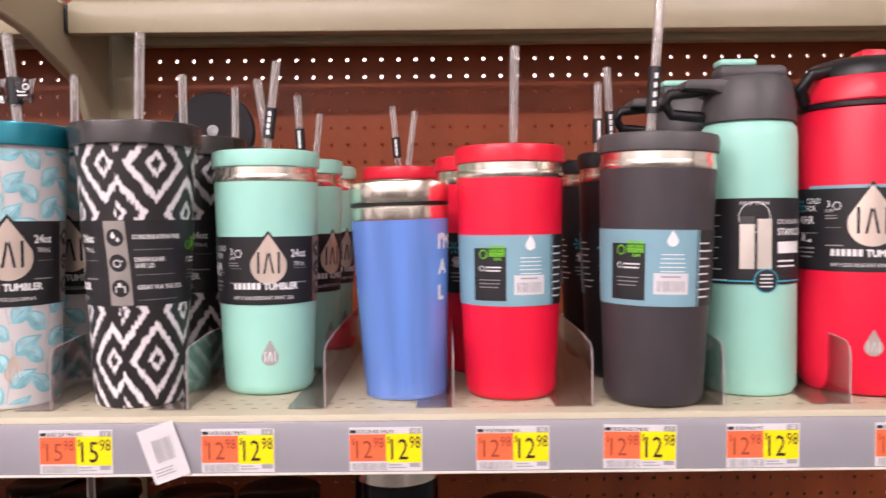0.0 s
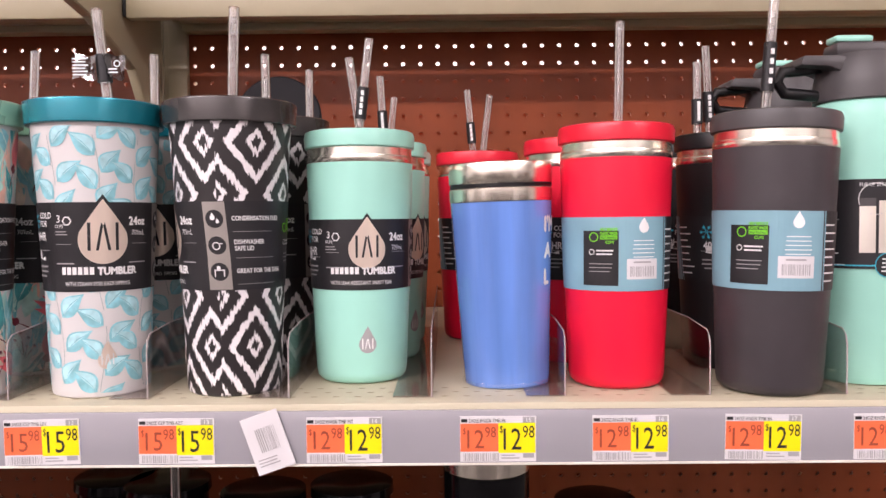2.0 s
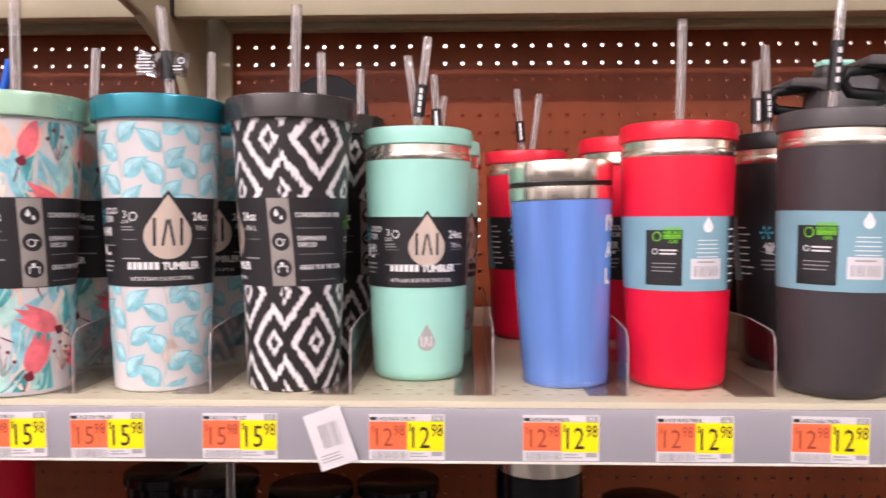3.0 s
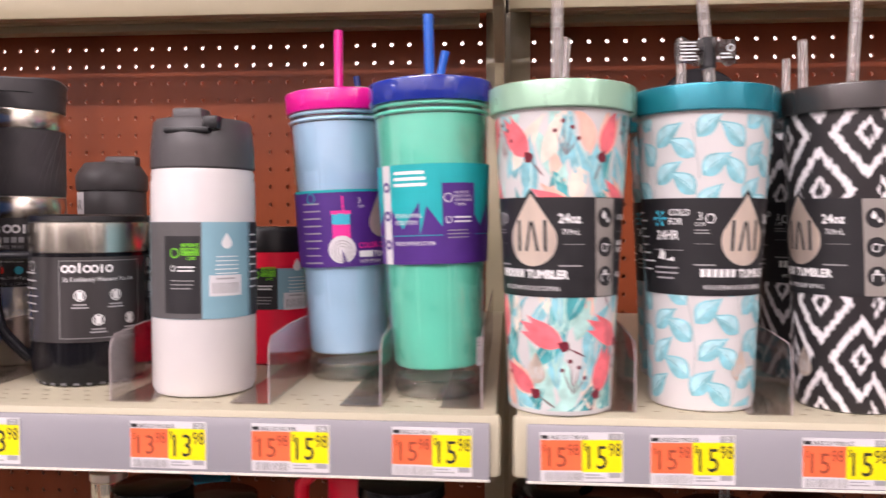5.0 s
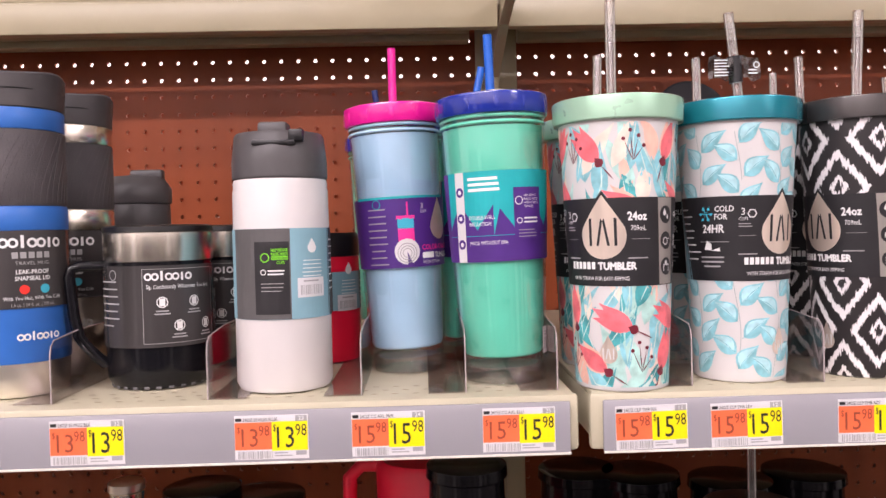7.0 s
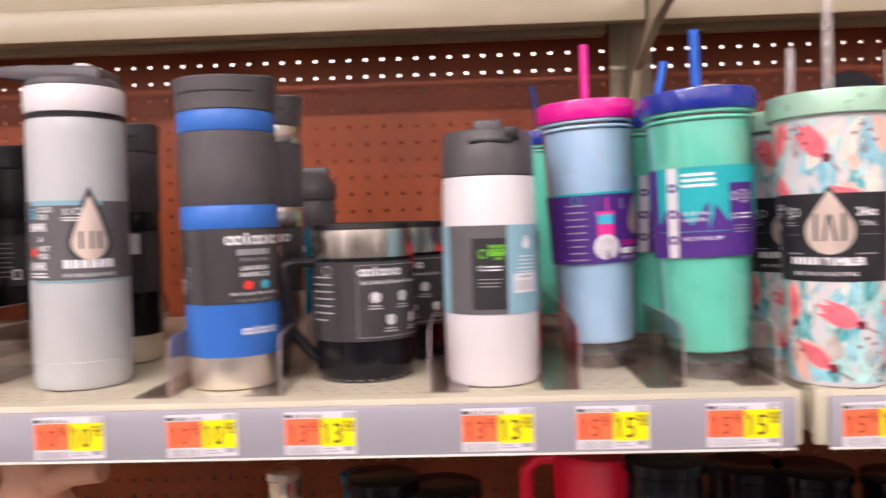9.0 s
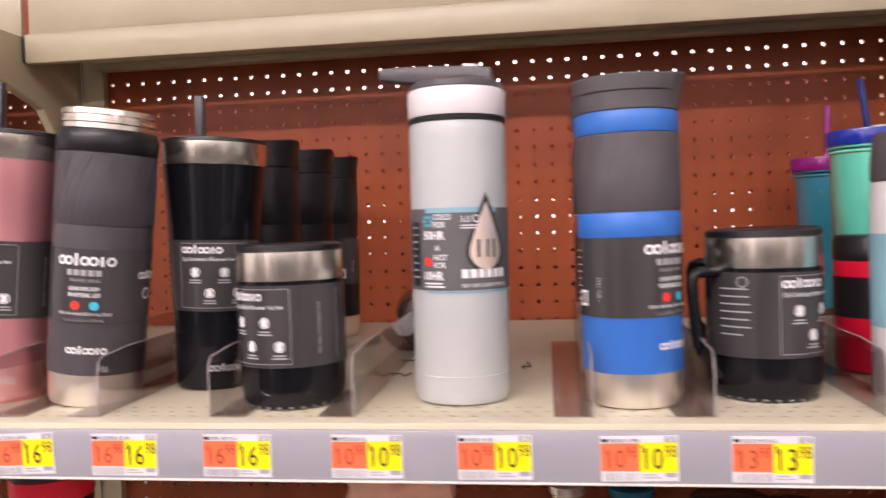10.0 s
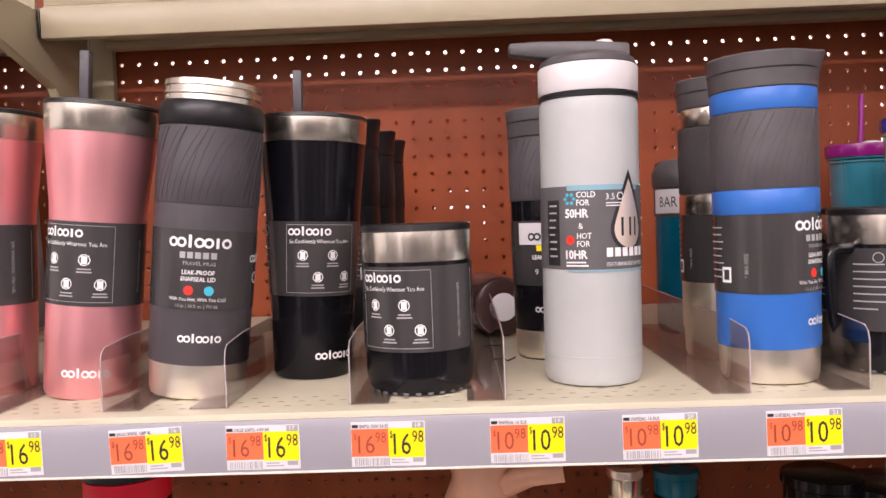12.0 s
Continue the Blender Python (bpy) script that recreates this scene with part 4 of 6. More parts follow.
# charcoal coat coloured near black, to paint in the back row's shade
SHADED_CHARCOAL = shader("shade_darkened_charcoal_coat", (0.012, 0.011, 0.012), 0.42, bump=0.1, bump_scale=1600)
BACK_T = "matt black insulated tumbler with bare steel neck and black lid"
grip_tumbler(0.647, -0.475, SHADED_CHARCOAL, BLACK_PLASTIC, 40, BACK_T, True, straws=((-0.012, 0.01, 0.285, -3, 0, True), (-0.026, 0.0, 0.27, 0, 2, True)))
grip_tumbler(0.643, -0.375, SHADED_CHARCOAL, BLACK_PLASTIC, 40, BACK_T, True)

# the blue travel mug standing in front of the red tumblers
mug = drink("travel_mug", "satin blue travel mug with a stepped steel lid", seat(0.4505, -0.541, -1.6))
shell = [(0.031, 0.0), (0.0332, 0.0012), (0.0336, 0.006), (0.0398, 0.1413)]
blue_body = solid("body", lathe(shell, 64), BLUE_MUG, mug)
solid("base_ring", lathe([(0.0325, -0.0005), (0.0345, 0.0), (0.0348, 0.003), (0.0342, 0.0045)], 64, False, False), SHELL, mug)
solid("rim", lathe([(0.0399, 0.1417), (0.0402, 0.1431), (0.0403, 0.1511), (0.0395, 0.152)], 64), STEEL, mug)
solid("seal_ring", lathe([(0.0388, 0.152), (0.0398, 0.1525), (0.0398, 0.1548), (0.0388, 0.1553)], 64), BLACK_PLASTIC, mug)
solid("lid", lathe([(0.0398, 0.1553), (0.0404, 0.1562), (0.0405, 0.1674), (0.0396, 0.1707), (0.037, 0.1716), (0.012, 0.1716)], 64), STEEL, mug, "spun steel lid")
s = Sheet()
s.text("I'M", 0, 0.026, 0.016, INK_WHITE, 1, fat=0.0008)
s.text("A", 0, 0.006, 0.016, INK_WHITE, 1, fat=0.0008)
s.text("L", 0, -0.014, 0.016, INK_WHITE, 1, fat=0.0008)
s.wrap(blue_body, lambda h: radius_at(shell, h), 0.092, 52, 0.0001)


def flip_bottle(x, y, mat, label, turn, h=0.216, r=0.0375, loop=True, cap=None, lean_x=0.0):
    """A straight steel bottle with a moulded flip lid and carrying loop."""
    b = drink("water_bottle", label, seat(x, y, lean_x), "flip-lid bottles")
    prof = [(r - 0.008, 0.0), (r - 0.003, 0.001), (r, 0.006), (r, h - 0.012), (r - 0.001, h - 0.004), (r - 0.004, h)]
    solid("body", lathe(prof, 64), mat, b)
    lid = solid("lid", lathe([(r - 0.002, h), (r - 0.001, h + 0.001), (r - 0.001, h + 0.012), (r - 0.004, h + 0.03), (r - 0.008, h + 0.036), (0.012, h + 0.038)], 64), GREY_PLASTIC, b)
    solid("flip_cover", box(-r * 0.72, r * 0.75, -0.012, 0.014, h + 0.034, h + 0.047, 0.005), GREY_PLASTIC, lid)
    solid("spout_tab", box(-r * 0.7, r * 0.1, -0.009, 0.009, h + 0.0465, h + 0.052, 0.0025), cap or MINT_LID, lid)
    pts = [(-r * 0.6, 0, h + 0.03), (-r * 1.25, -0.004, h + 0.026), (-r * 1.75, -0.005, h + 0.024), (-r * 1.85, -0.005, h + 0.016), (-r * 1.7, -0.004, h + 0.008), (-r * 0.95, 0, h + 0.006)]
    solid("carry_loop", tube(pts, 0.0045, 10), BLACK_PLASTIC, lid)
    strap = bmesh.new()
    outline = [(0.02, h + 0.004), (0.02, h + 0.03), (-0.004, h + 0.0295), (-0.03, h + 0.034), (-0.056, h + 0.034), (-0.0585, h + 0.0265), (-0.036, h + 0.0255), (-0.014, h + 0.0155)]
    sides = [[strap.verts.new((px, py, pz)) for px, pz in outline] for py in (-0.0215, 0.0215)]
    strap.faces.new(sides[0])
    strap.faces.new(sides[1][::-1])
    for i in range(len(outline)):
        j = (i + 1) % len(outline)
        strap.faces.new((sides[0][i], sides[0][j], sides[1][j], sides[1][i]))
    bmesh.ops.recalc_face_normals(strap, faces=strap.faces)
    bmesh.ops.bevel(strap, geom=list(strap.edges), offset=0.002, segments=2, affect="EDGES", profile=0.5)
    solid("strap", strap, GREY_PLASTIC, lid, "flat moulded carrying strap")
    sl = sleeve(b, prof, h * 0.41, h * 0.72, PAPER_BLACK, 0.0009)
    sh = Sheet()
    hh = h * 0.31
    sh.bar(-0.06, -hh / 2 + 0.002, 0.12, 0.001, INK_CYAN, 1)
    sh.ring(-0.005, hh * 0.28, 0.012, 0.0006, INK_WHITE, 1)
    sh.bar(-0.016, -hh * 0.32, 0.011, hh * 0.52, STEEL_RAW, 1, "picture")
    sh.bar(-0.003, -hh * 0.32, 0.011, hh * 0.58, STEEL_RAW, 1, "picture")
    sh.bar(-0.016, hh * 0.2, 0.011, 0.006, GREY_PLASTIC, 2, "picture")
    sh.text("FLIP-UP STRAW", -0.016, hh * 0.42, 0.004, INK_WHITE, 2, squeeze=0.8)
    sh.text("DOUBLE-WALL", 0.013, hh * 0.2, 0.0052, INK_WHITE, 2, squeeze=0.8)
    sh.text("STAINLESS", 0.013, hh * 0.07, 0.0075, INK_WHITE, 2, squeeze=0.8, fat=0.0002)
    sh.bar(0.013, -hh * 0.14, 0.025, 0.009, INK_WHITE, 2)
    sh.lines(0.013, -hh * 0.24, 0.022, 2, 0.004, 0.0014, INK_WHITE, 2, 3)
    sh.disc(0.004, -hh / 2 + 0.003, 0.0095, INK_CYAN, 2)
    sh.disc(0.004, -hh / 2 + 0.003, 0.0088, PAPER_BLACK, 3)
    sh.lines(-0.001, -hh / 2 + 0.007, 0.01, 4, 0.003, 0.001, INK_WHITE, 4, 5, 1)
    sh.lines(-0.055, hh * 0.3, 0.03, 7, 0.0085, 0.0007, INK_WHITE, 1, 4)
    sh.wrap(sl, lambda z: r, h * 0.565, turn, 0.0011)
    return b


flip_bottle(0.731, -0.537, MINT, "mint green steel water bottle with a charcoal flip lid", -6)
flip_bottle(0.713, -0.44, MINT, "mint green steel water bottle with a charcoal flip lid", 30)


def jug(x, y, label):
    """A wide red bottle with a black flip lid."""
    b = drink("water_bottle", label, seat(x, y), "wide red bottles")
    prof = [(0.038, 0.0), (0.0445, 0.002), (0.049, 0.009), (0.0505, 0.02), (0.0505, 0.2195), (0.049, 0.2252)]
    body = solid("body", lathe(prof, 64), RED, b)
    solid("seal_ring", lathe([(0.0495, 0.2252), (0.051, 0.2262), (0.051, 0.2294), (0.0495, 0.2304)], 64), BLACK_PLASTIC, b)
    solid("collar", lathe([(0.0498, 0.2304), (0.0508, 0.2318), (0.0495, 0.2476), (0.048, 0.2495)], 64), RED_LID, b)
    lid = solid("lid", lathe([(0.046, 0.2495), (0.0455, 0.257), (0.04, 0.2635), (0.03, 0.2663), (0.01, 0.2663)], 64), BLACK_PLASTIC, b)
    solid("spout_tab", box(-0.012, 0.012, -0.02, 0.004, 0.262, 0.2735, 0.005), RED_LID, lid)
    solid("carry_loop", tube([(-0.03, -0.02, 0.258), (-0.052, -0.02, 0.253), (-0.058, -0.015, 0.242), (-0.052, -0.008, 0.232)], 0.005, 10), BLACK_PLASTIC, lid)
    sl = sleeve(b, prof, 0.098, 0.163, PAPER_BLACK)
    sh = drink_print(0.065, "seal")
    sh.bar(-0.05, 0.0325, 0.1, 0.0025, PAPER_BLUE, 1)
    sh.wrap(sl, lambda z: radius_at(prof, z), 0.13, -20)
    small_emblem(body, prof, 0.04, -18)
    return b


jug(0.826, -0.535, "wide red steel bottle with a black flip lid")
jug(0.852, -0.42, "wide red steel bottle with a black flip lid")

# a spare black lid leaning on the back row
lid = thing("tumbler_lid", "loose round black lid standing on edge behind the tumblers", "lid", pose(0.211, -0.245, 1.617, 78, 0, 6))
solid("disc", lathe([(0.047, -0.006), (0.0485, -0.004), (0.0485, 0.004), (0.046, 0.006), (0.04, 0.0055), (0.007, 0.0055), (0.0065, 0.004)], 64, True, True), shader("matt_black_lid", (0.012, 0.011, 0.013), 0.6, spec=0.2), lid)
solid("straw_hole", lathe([(0.006, 0.0042), (0.0065, 0.0062), (0.0045, 0.0062), (0.0042, 0.0045)], 24), BLACK_GLOSS, lid)
straw_tumbler(0.215, -0.225, "ikat", 20, "black and white ikat tumbler without its lid", detailed=False, lidded=False)

# ---- left bay ----


def double_wall(x, y, inner, lid_mat, straw_mat, label, turn, h=0.2155, r1=0.0405, r0=0.0325, green=False, lean_x=0.0, straw_top=0.30, straw_lean=0.0, sleeve_on=True, tab_at=5):
    """A clear outer tumbler with a coloured cup inside, a screw lid and a coloured straw."""
    t = drink("double_wall_tumbler", label, seat(x, y, lean_x), "clear double-wall tumblers")
    outer = [(r0 - 0.003, 0.0), (r0, 0.001), (r0 + 0.0004, 0.004), (r1, h)]
    solid("shell", lathe(outer, 64, True, False), SHELL, t)
    foot = solid("foot", lathe([(r0 - 0.006, 0.001), (r0 - 0.002, 0.0015), (r0 - 0.0012, 0.014), (r0 - 0.004, 0.016)], 64), SMOKE, t)
    solid("inner_cup", lathe([(r0 - 0.006, 0.021), (r0 - 0.0025, 0.0225), (r0 - 0.001, 0.026), (r1 - 0.0022, h - 0.012), (r1 - 0.0018, h - 0.01)], 64), inner, t)
    for z in (h - 0.009, h - 0.004):
        solid("thread", lathe([(r1 - 0.001, z), (r1 + 0.0004, z + 0.001), (r1 + 0.0004, z + 0.002), (r1 - 0.001, z + 0.003)], 64, False, False), inner, t)
    lid = solid("lid", lathe([(r1 + 0.0008, h - 0.001), (r1 + 0.0024, h - 0.0006), (r1 + 0.0029, h + 0.0006), (r1 + 0.0033, h + 0.0128), (r1 + 0.0029, h + 0.0146), (r1 + 0.0017, h + 0.0154), (r1 - 0.002, h + 0.0152), (r1 - 0.0035, h + 0.0132), (r1 - 0.01, h + 0.0122), (0.008, h + 0.0122)], 64), lid_mat, t, "", 30)
    for k in range(12):
        a = 2 * math.pi * k / 12
        rib = solid("grip_rib", box(-0.0022, 0.0022, -0.0006, 0.0006, h + 0.002, h + 0.011, 0.0004), lid_mat, lid)
        rib.matrix_basis = pose((r1 + 0.0028) * math.sin(a), -(r1 + 0.0028) * math.cos(a), 0, 0, 0, math.degrees(a))
    tab = bmesh.new()
    bmesh.ops.create_uvsphere(tab, u_segments=24, v_segments=12, radius=1.0)
    for v in tab.verts:
        v.co = (v.co.x * 0.017, v.co.y * 0.012, v.co.z * 0.006)
    ob = solid("drink_slider", tab, CLEAR_TAB, lid, "pale glossy sliding tab")
    ob.matrix_basis = pose(0.026 * math.sin(radians(tab_at)), -0.026 * math.cos(radians(tab_at)), h + 0.013, 0, 0, tab_at)
    straw(t, 0.0, 0.0, h + 0.0105, straw_top, straw_lean, 0, 0.0037, straw_mat)
    if not sleeve_on:
        return t
    z0, z1 = (0.0975, 0.1675) if green else (0.0915, 0.151)
    sl = sleeve(t, outer, z0, z1, PAPER_PURPLE, 0.0011)
    s = Sheet()
    hh = z1 - z0
    if green:
        s.bar(-0.055, -hh / 2 + 0.02, 0.125, hh - 0.02, PAPER_TEAL, 1, "panel")
        for u in (-0.04, -0.01, 0.022, 0.05):
            s.poly([(u - 0.018, -hh / 2 + 0.0205), (u + 0.018, -hh / 2 + 0.0205), (u + 0.003, -hh / 2 + 0.041), (u - 0.002, -hh / 2 + 0.044)], PAPER_PURPLE, 2, "picture")
        s.bar(-0.045, -hh / 2, 0.009, hh, PAPER_WHITE, 3, "panel")
        for k in range(3):
            s.disc(-0.0405, hh * (0.28 - 0.29 * k), 0.0038, PAPER_PURPLE, 4)
            s.disc(-0.0405, hh * (0.28 - 0.29 * k), 0.0018, INK_WHITE, 5, n=7)
        s.lines(-0.032, hh * 0.4, 0.027, 3, 0.0042, 0.0022, INK_WHITE, 3, 5)
        s.text("DOUBLE-WALL", -0.032, -hh * 0.03, 0.0042, INK_WHITE, 3, squeeze=0.75)
        s.text("INSULATION", -0.032, -hh * 0.1, 0.0042, INK_WHITE, 3, squeeze=0.75)
        s.text("MADE WITHOUT BPA", -0.032, -hh * 0.31, 0.0042, INK_WHITE, 3, squeeze=0.75)
        s.bar(0.004, -hh * 0.28, 0.026, 0.041, PAPER_PURPLE, 3, "panel")
        s.ring(0.0085, hh * 0.16, 0.0033, 0.0006, INK_WHITE, 4)
        for k, w in enumerate(("HELP REDUCE", "PLASTIC WASTE", "WITH REUSABLE", "TUMBLERS")):
            s.text(w, 0.013, hh * 0.2 - 0.0028 * k, 0.0026, INK_WHITE, 4, squeeze=0.75)
        s.ring(0.0085, -hh * 0.06, 0.0024, 0.0006, INK_WHITE, 4)
        s.lines(0.0125, -hh * 0.045, 0.014, 2, 0.003, 0.0012, INK_WHITE, 4, 2)
        s.lines(0.0075, -hh * 0.17, 0.02, 3, 0.0025, 0.0006, INK_GREY, 4, 3)
        s.wrap(sl, lambda z: radius_at(outer, z), (z0 + z1) / 2, turn, 0.0013)
        tag = Sheet()
        tag.bar(0, 0, 0.0125, 0.021, PAPER_WHITE, 1, "sticker")
        tag.barcode(0.0015, 0.003, 0.0095, 0.009, INK_GREY, 2, 4)
        tag.lines(0.0015, 0.0165, 0.009, 2, 0.0022, 0.0008, INK_GREY, 2, 5)
        tag.wrap(t, lambda z: radius_at(outer, z), 0.022, turn + 48, 0.0004)
    else:
        s.bar(-0.045, hh / 2 - 0.001, 0.09, 0.002, PAPER_TEAL, 1)
        s.bar(-0.004, -hh * 0.14, 0.014, 0.012, INK_MAGENTA, 2, "picture")
        s.bar(-0.004, hh * 0.05, 0.014, 0.009, INK_CYAN, 2, "picture")
        s.bar(-0.005, hh * 0.19, 0.016, 0.003, INK_MAGENTA, 2, "picture")
        s.bar(0.004, hh * 0.23, 0.0016, 0.012, INK_MAGENTA, 2, "picture")
        s.disc(0.003, -hh * 0.27, 0.011, PAPER_WHITE, 3)
        for k in range(3):
            s.ring(0.003, -hh * 0.29, 0.0085 - 0.0022 * k, 0.0007, INK_GREY, 4)
        s.lines(-0.032, hh * 0.33, 0.019, 9, 0.0058, 0.0011, INK_GREY, 2, 5, 1)
        s.ring(-0.022, hh * 0.41, 0.004, 0.0006, PAPER_TEAL, 2)
        s.text("3", 0.017, hh * 0.33, 0.0065, INK_WHITE, 2)
        s.text("CUPS", 0.0165, hh * 0.27, 0.0032, INK_WHITE, 2, squeeze=0.8)
        s.text("COLOR-CHANGING", 0.0165, -hh * 0.26, 0.0062, INK_MAGENTA, 2, squeeze=0.8, fat=0.0002)
        s.bar(0.0165, -hh * 0.38, 0.012, 0.005, INK_WHITE, 2)
        s.text("TUMBLER", 0.03, -hh * 0.38, 0.0064, INK_WHITE, 2, squeeze=0.8, fat=0.0002)
        s.text("WITH STRAW", 0.0165, -hh * 0.46, 0.004, INK_WHITE, 2, squeeze=0.8)
        s.drop(0.037, 0.004, 0.022, 0.036, FOIL, 2)
        s.wrap(sl, lambda z: radius_at(outer, z), (z0 + z1) / 2, turn, 0.0013)
    return t


SMOKE = clear("thick_clear_foot", (0.97, 0.97, 0.98), 0.1, gloss=0.16)
CLEAR_TAB = shader("pale_glossy_tab", (0.6, 0.6, 0.6), 0.12, coat=0.6)
BLUE_STRAW = shader("blue_straw_plastic", (0.015, 0.12, 0.55), 0.25)
NAVY_STRAW = shader("navy_straw_plastic", (0.01, 0.02, 0.12), 0.25)
PURPLE_LID = shader("purple_plastic", (0.22, 0.01, 0.16), 0.2, coat=0.4)
TEAL_INNER = shader("dark_teal_inner_cup", (0.03, 0.22, 0.3), 0.3)
double_wall(-0.129, -0.484, SKY_INNER, MAGENTA, MAGENTA, "sky blue double-wall tumbler with magenta lid and straw", 4, lean_x=-2.3, straw_top=0.284, straw_lean=2, tab_at=55)
double_wall(-0.158, -0.262, GREEN_INNER, NAVY, NAVY_STRAW, "sea green double-wall tumbler with a navy lid and straw", 30, straw_top=0.287, straw_lean=-8, sleeve_on=False)
double_wall(-0.148, -0.10, TEAL_INNER, PURPLE_LID, PURPLE_LID, "dark teal double-wall tumbler with purple lid and straw", 30, h=0.198, straw_top=0.28, straw_lean=2, sleeve_on=False)
double_wall(-0.0495, -0.543, GREEN_INNER, NAVY, BLUE_STRAW, "sea green double-wall tumbler with navy lid and blue straw", 8, h=0.2125, r1=0.0425, r0=0.0335, green=True, lean_x=-1.8, straw_top=0.28, straw_lean=0)
double_wall(-0.066, -0.43, GREEN_INNER, NAVY, BLUE_STRAW, "sea green double-wall tumbler with navy lid and blue straw", 30, h=0.2125, r1=0.0425, r0=0.0335, green=True, straw_top=0.277, straw_lean=12)

# white bottle with a charcoal sip lid
wb = drink("water_bottle", "white steel bottle with a charcoal flip sip lid", seat(-0.2277, -0.549))
wprof = [(0.03, 0.0), (0.0355, 0.0015), (0.0378, 0.006), (0.0378, 0.13), (0.0375, 0.1562), (0.0368, 0.159), (0.0372, 0.1623), (0.0362, 0.1651)]
solid("body", lathe(wprof, 64), WHITE, wb)
wl = solid("lid", lathe([(0.0362, 0.1651), (0.0375, 0.1665), (0.0374, 0.1795), (0.0352, 0.1991), (0.0335, 0.2014), (0.025, 0.2014)], 64), GREY_PLASTIC, wb)
solid("latch", box(-0.011, 0.0115, -0.031, -0.012, 0.194, 0.2085, 0.0025), GREY_PLASTIC, wl)
solid("sip_slot", box(0.013, 0.024, -0.0345, -0.024, 0.193, 0.2022, 0.001), BLACK_PLASTIC, wl)
solid("lid_gap", box(-0.015, 0.018, -0.0362, -0.03, 0.19, 0.194, 0.001), BLACK_PLASTIC, wl)
wsl = sleeve(wb, wprof, 0.0575, 0.1268, PAPER_BLUE)
s = Sheet()
care_print(s, 0.0, 0, 0.0692)
s.bar(-0.055, -0.0345, 0.052, 0.069, PAPER_GREY, 0, "panel")
s.wrap(wsl, lambda z: 0.0378, 0.0922, 25)

rm = drink("travel_mug", "short red steel mug with a black lid", seat(-0.213, -0.42))
rp = [(0.029, 0.0), (0.0345, 0.002), (0.036, 0.008), (0.036, 0.1)]
solid("body", lathe(rp, 48), RED, rm)
solid("lid", lathe([(0.0358, 0.1), (0.0368, 0.101), (0.0368, 0.118), (0.034, 0.1225), (0.01, 0.1225)], 48), BLACK_PLASTIC, rm)
rsl = sleeve(rm, rp, 0.05, 0.086, PAPER_BLACK)
s = Sheet()
care_print(s, 0.0, 0, 0.036)
s.wrap(rsl, lambda z: 0.036, 0.068, 28)


def claims(s, h, seed=1, tall=True):
    """White line art and writing on a dark film label, its maker's mark as a plain bar."""
    s.mark(-0.027, h / 2 - 0.012, 0.037, 0.0062, INK_WHITE, 2)
    s.text("Sip Confidently Wherever You Are", -0.026, h / 2 - 0.0185, 0.0048, INK_WHITE, 2, squeeze=0.78)
    for u, v in ((-0.014, h * 0.05), (0.012, h * 0.05), (-0.001, -h * 0.24), (0.024, -h * 0.24)):
        s.ring(u, v, 0.0046, 0.0008, INK_WHITE, 2, n=9)
        s.bar(u - 0.0022, v - 0.003, 0.0044, 0.006, INK_WHITE, 2, "icon")
        s.lines(u - 0.0065, v - 0.0075, 0.013, 2, 0.0023, 0.0011, INK_GREY, 2, seed, 1)
    for a, b_, w, t in ((-0.029, -h / 2 + 0.003, 0.062, 0.0004), (-0.029, h / 2 - 0.003, 0.062, 0.0004), (-0.029, -h / 2 + 0.003, 0.0004, h - 0.006), (0.033, -h / 2 + 0.003, 0.0004, h - 0.006)):
        s.bar(a, b_, w, t, INK_GREY, 2)
    s.bar(0.075, -h / 2 + 0.004, 0.0006, h - 0.008, INK_GREY, 2)
    s.lines(-0.075, h * 0.3, 0.026, 7, h * 0.09, 0.0011, INK_GREY, 2, seed + 4)
    s.ring(-0.056, h * 0.39, 0.0042, 0.0007, INK_GREY, 2)
    s.text("*BPA FREE | DISHWASHER SAFE", 0.058, -h * 0.36, 0.0038, INK_GREY, 2, squeeze=0.8, turned=True)
    return s


FILM = shader("dark_film_label", (0.05, 0.046, 0.046), 0.16, var=0.25, scale=40, stretch=(1, 1, 0.1))


FOOT_GREY = shader("dull_grey_bump", (0.12, 0.115, 0.115), 0.4)


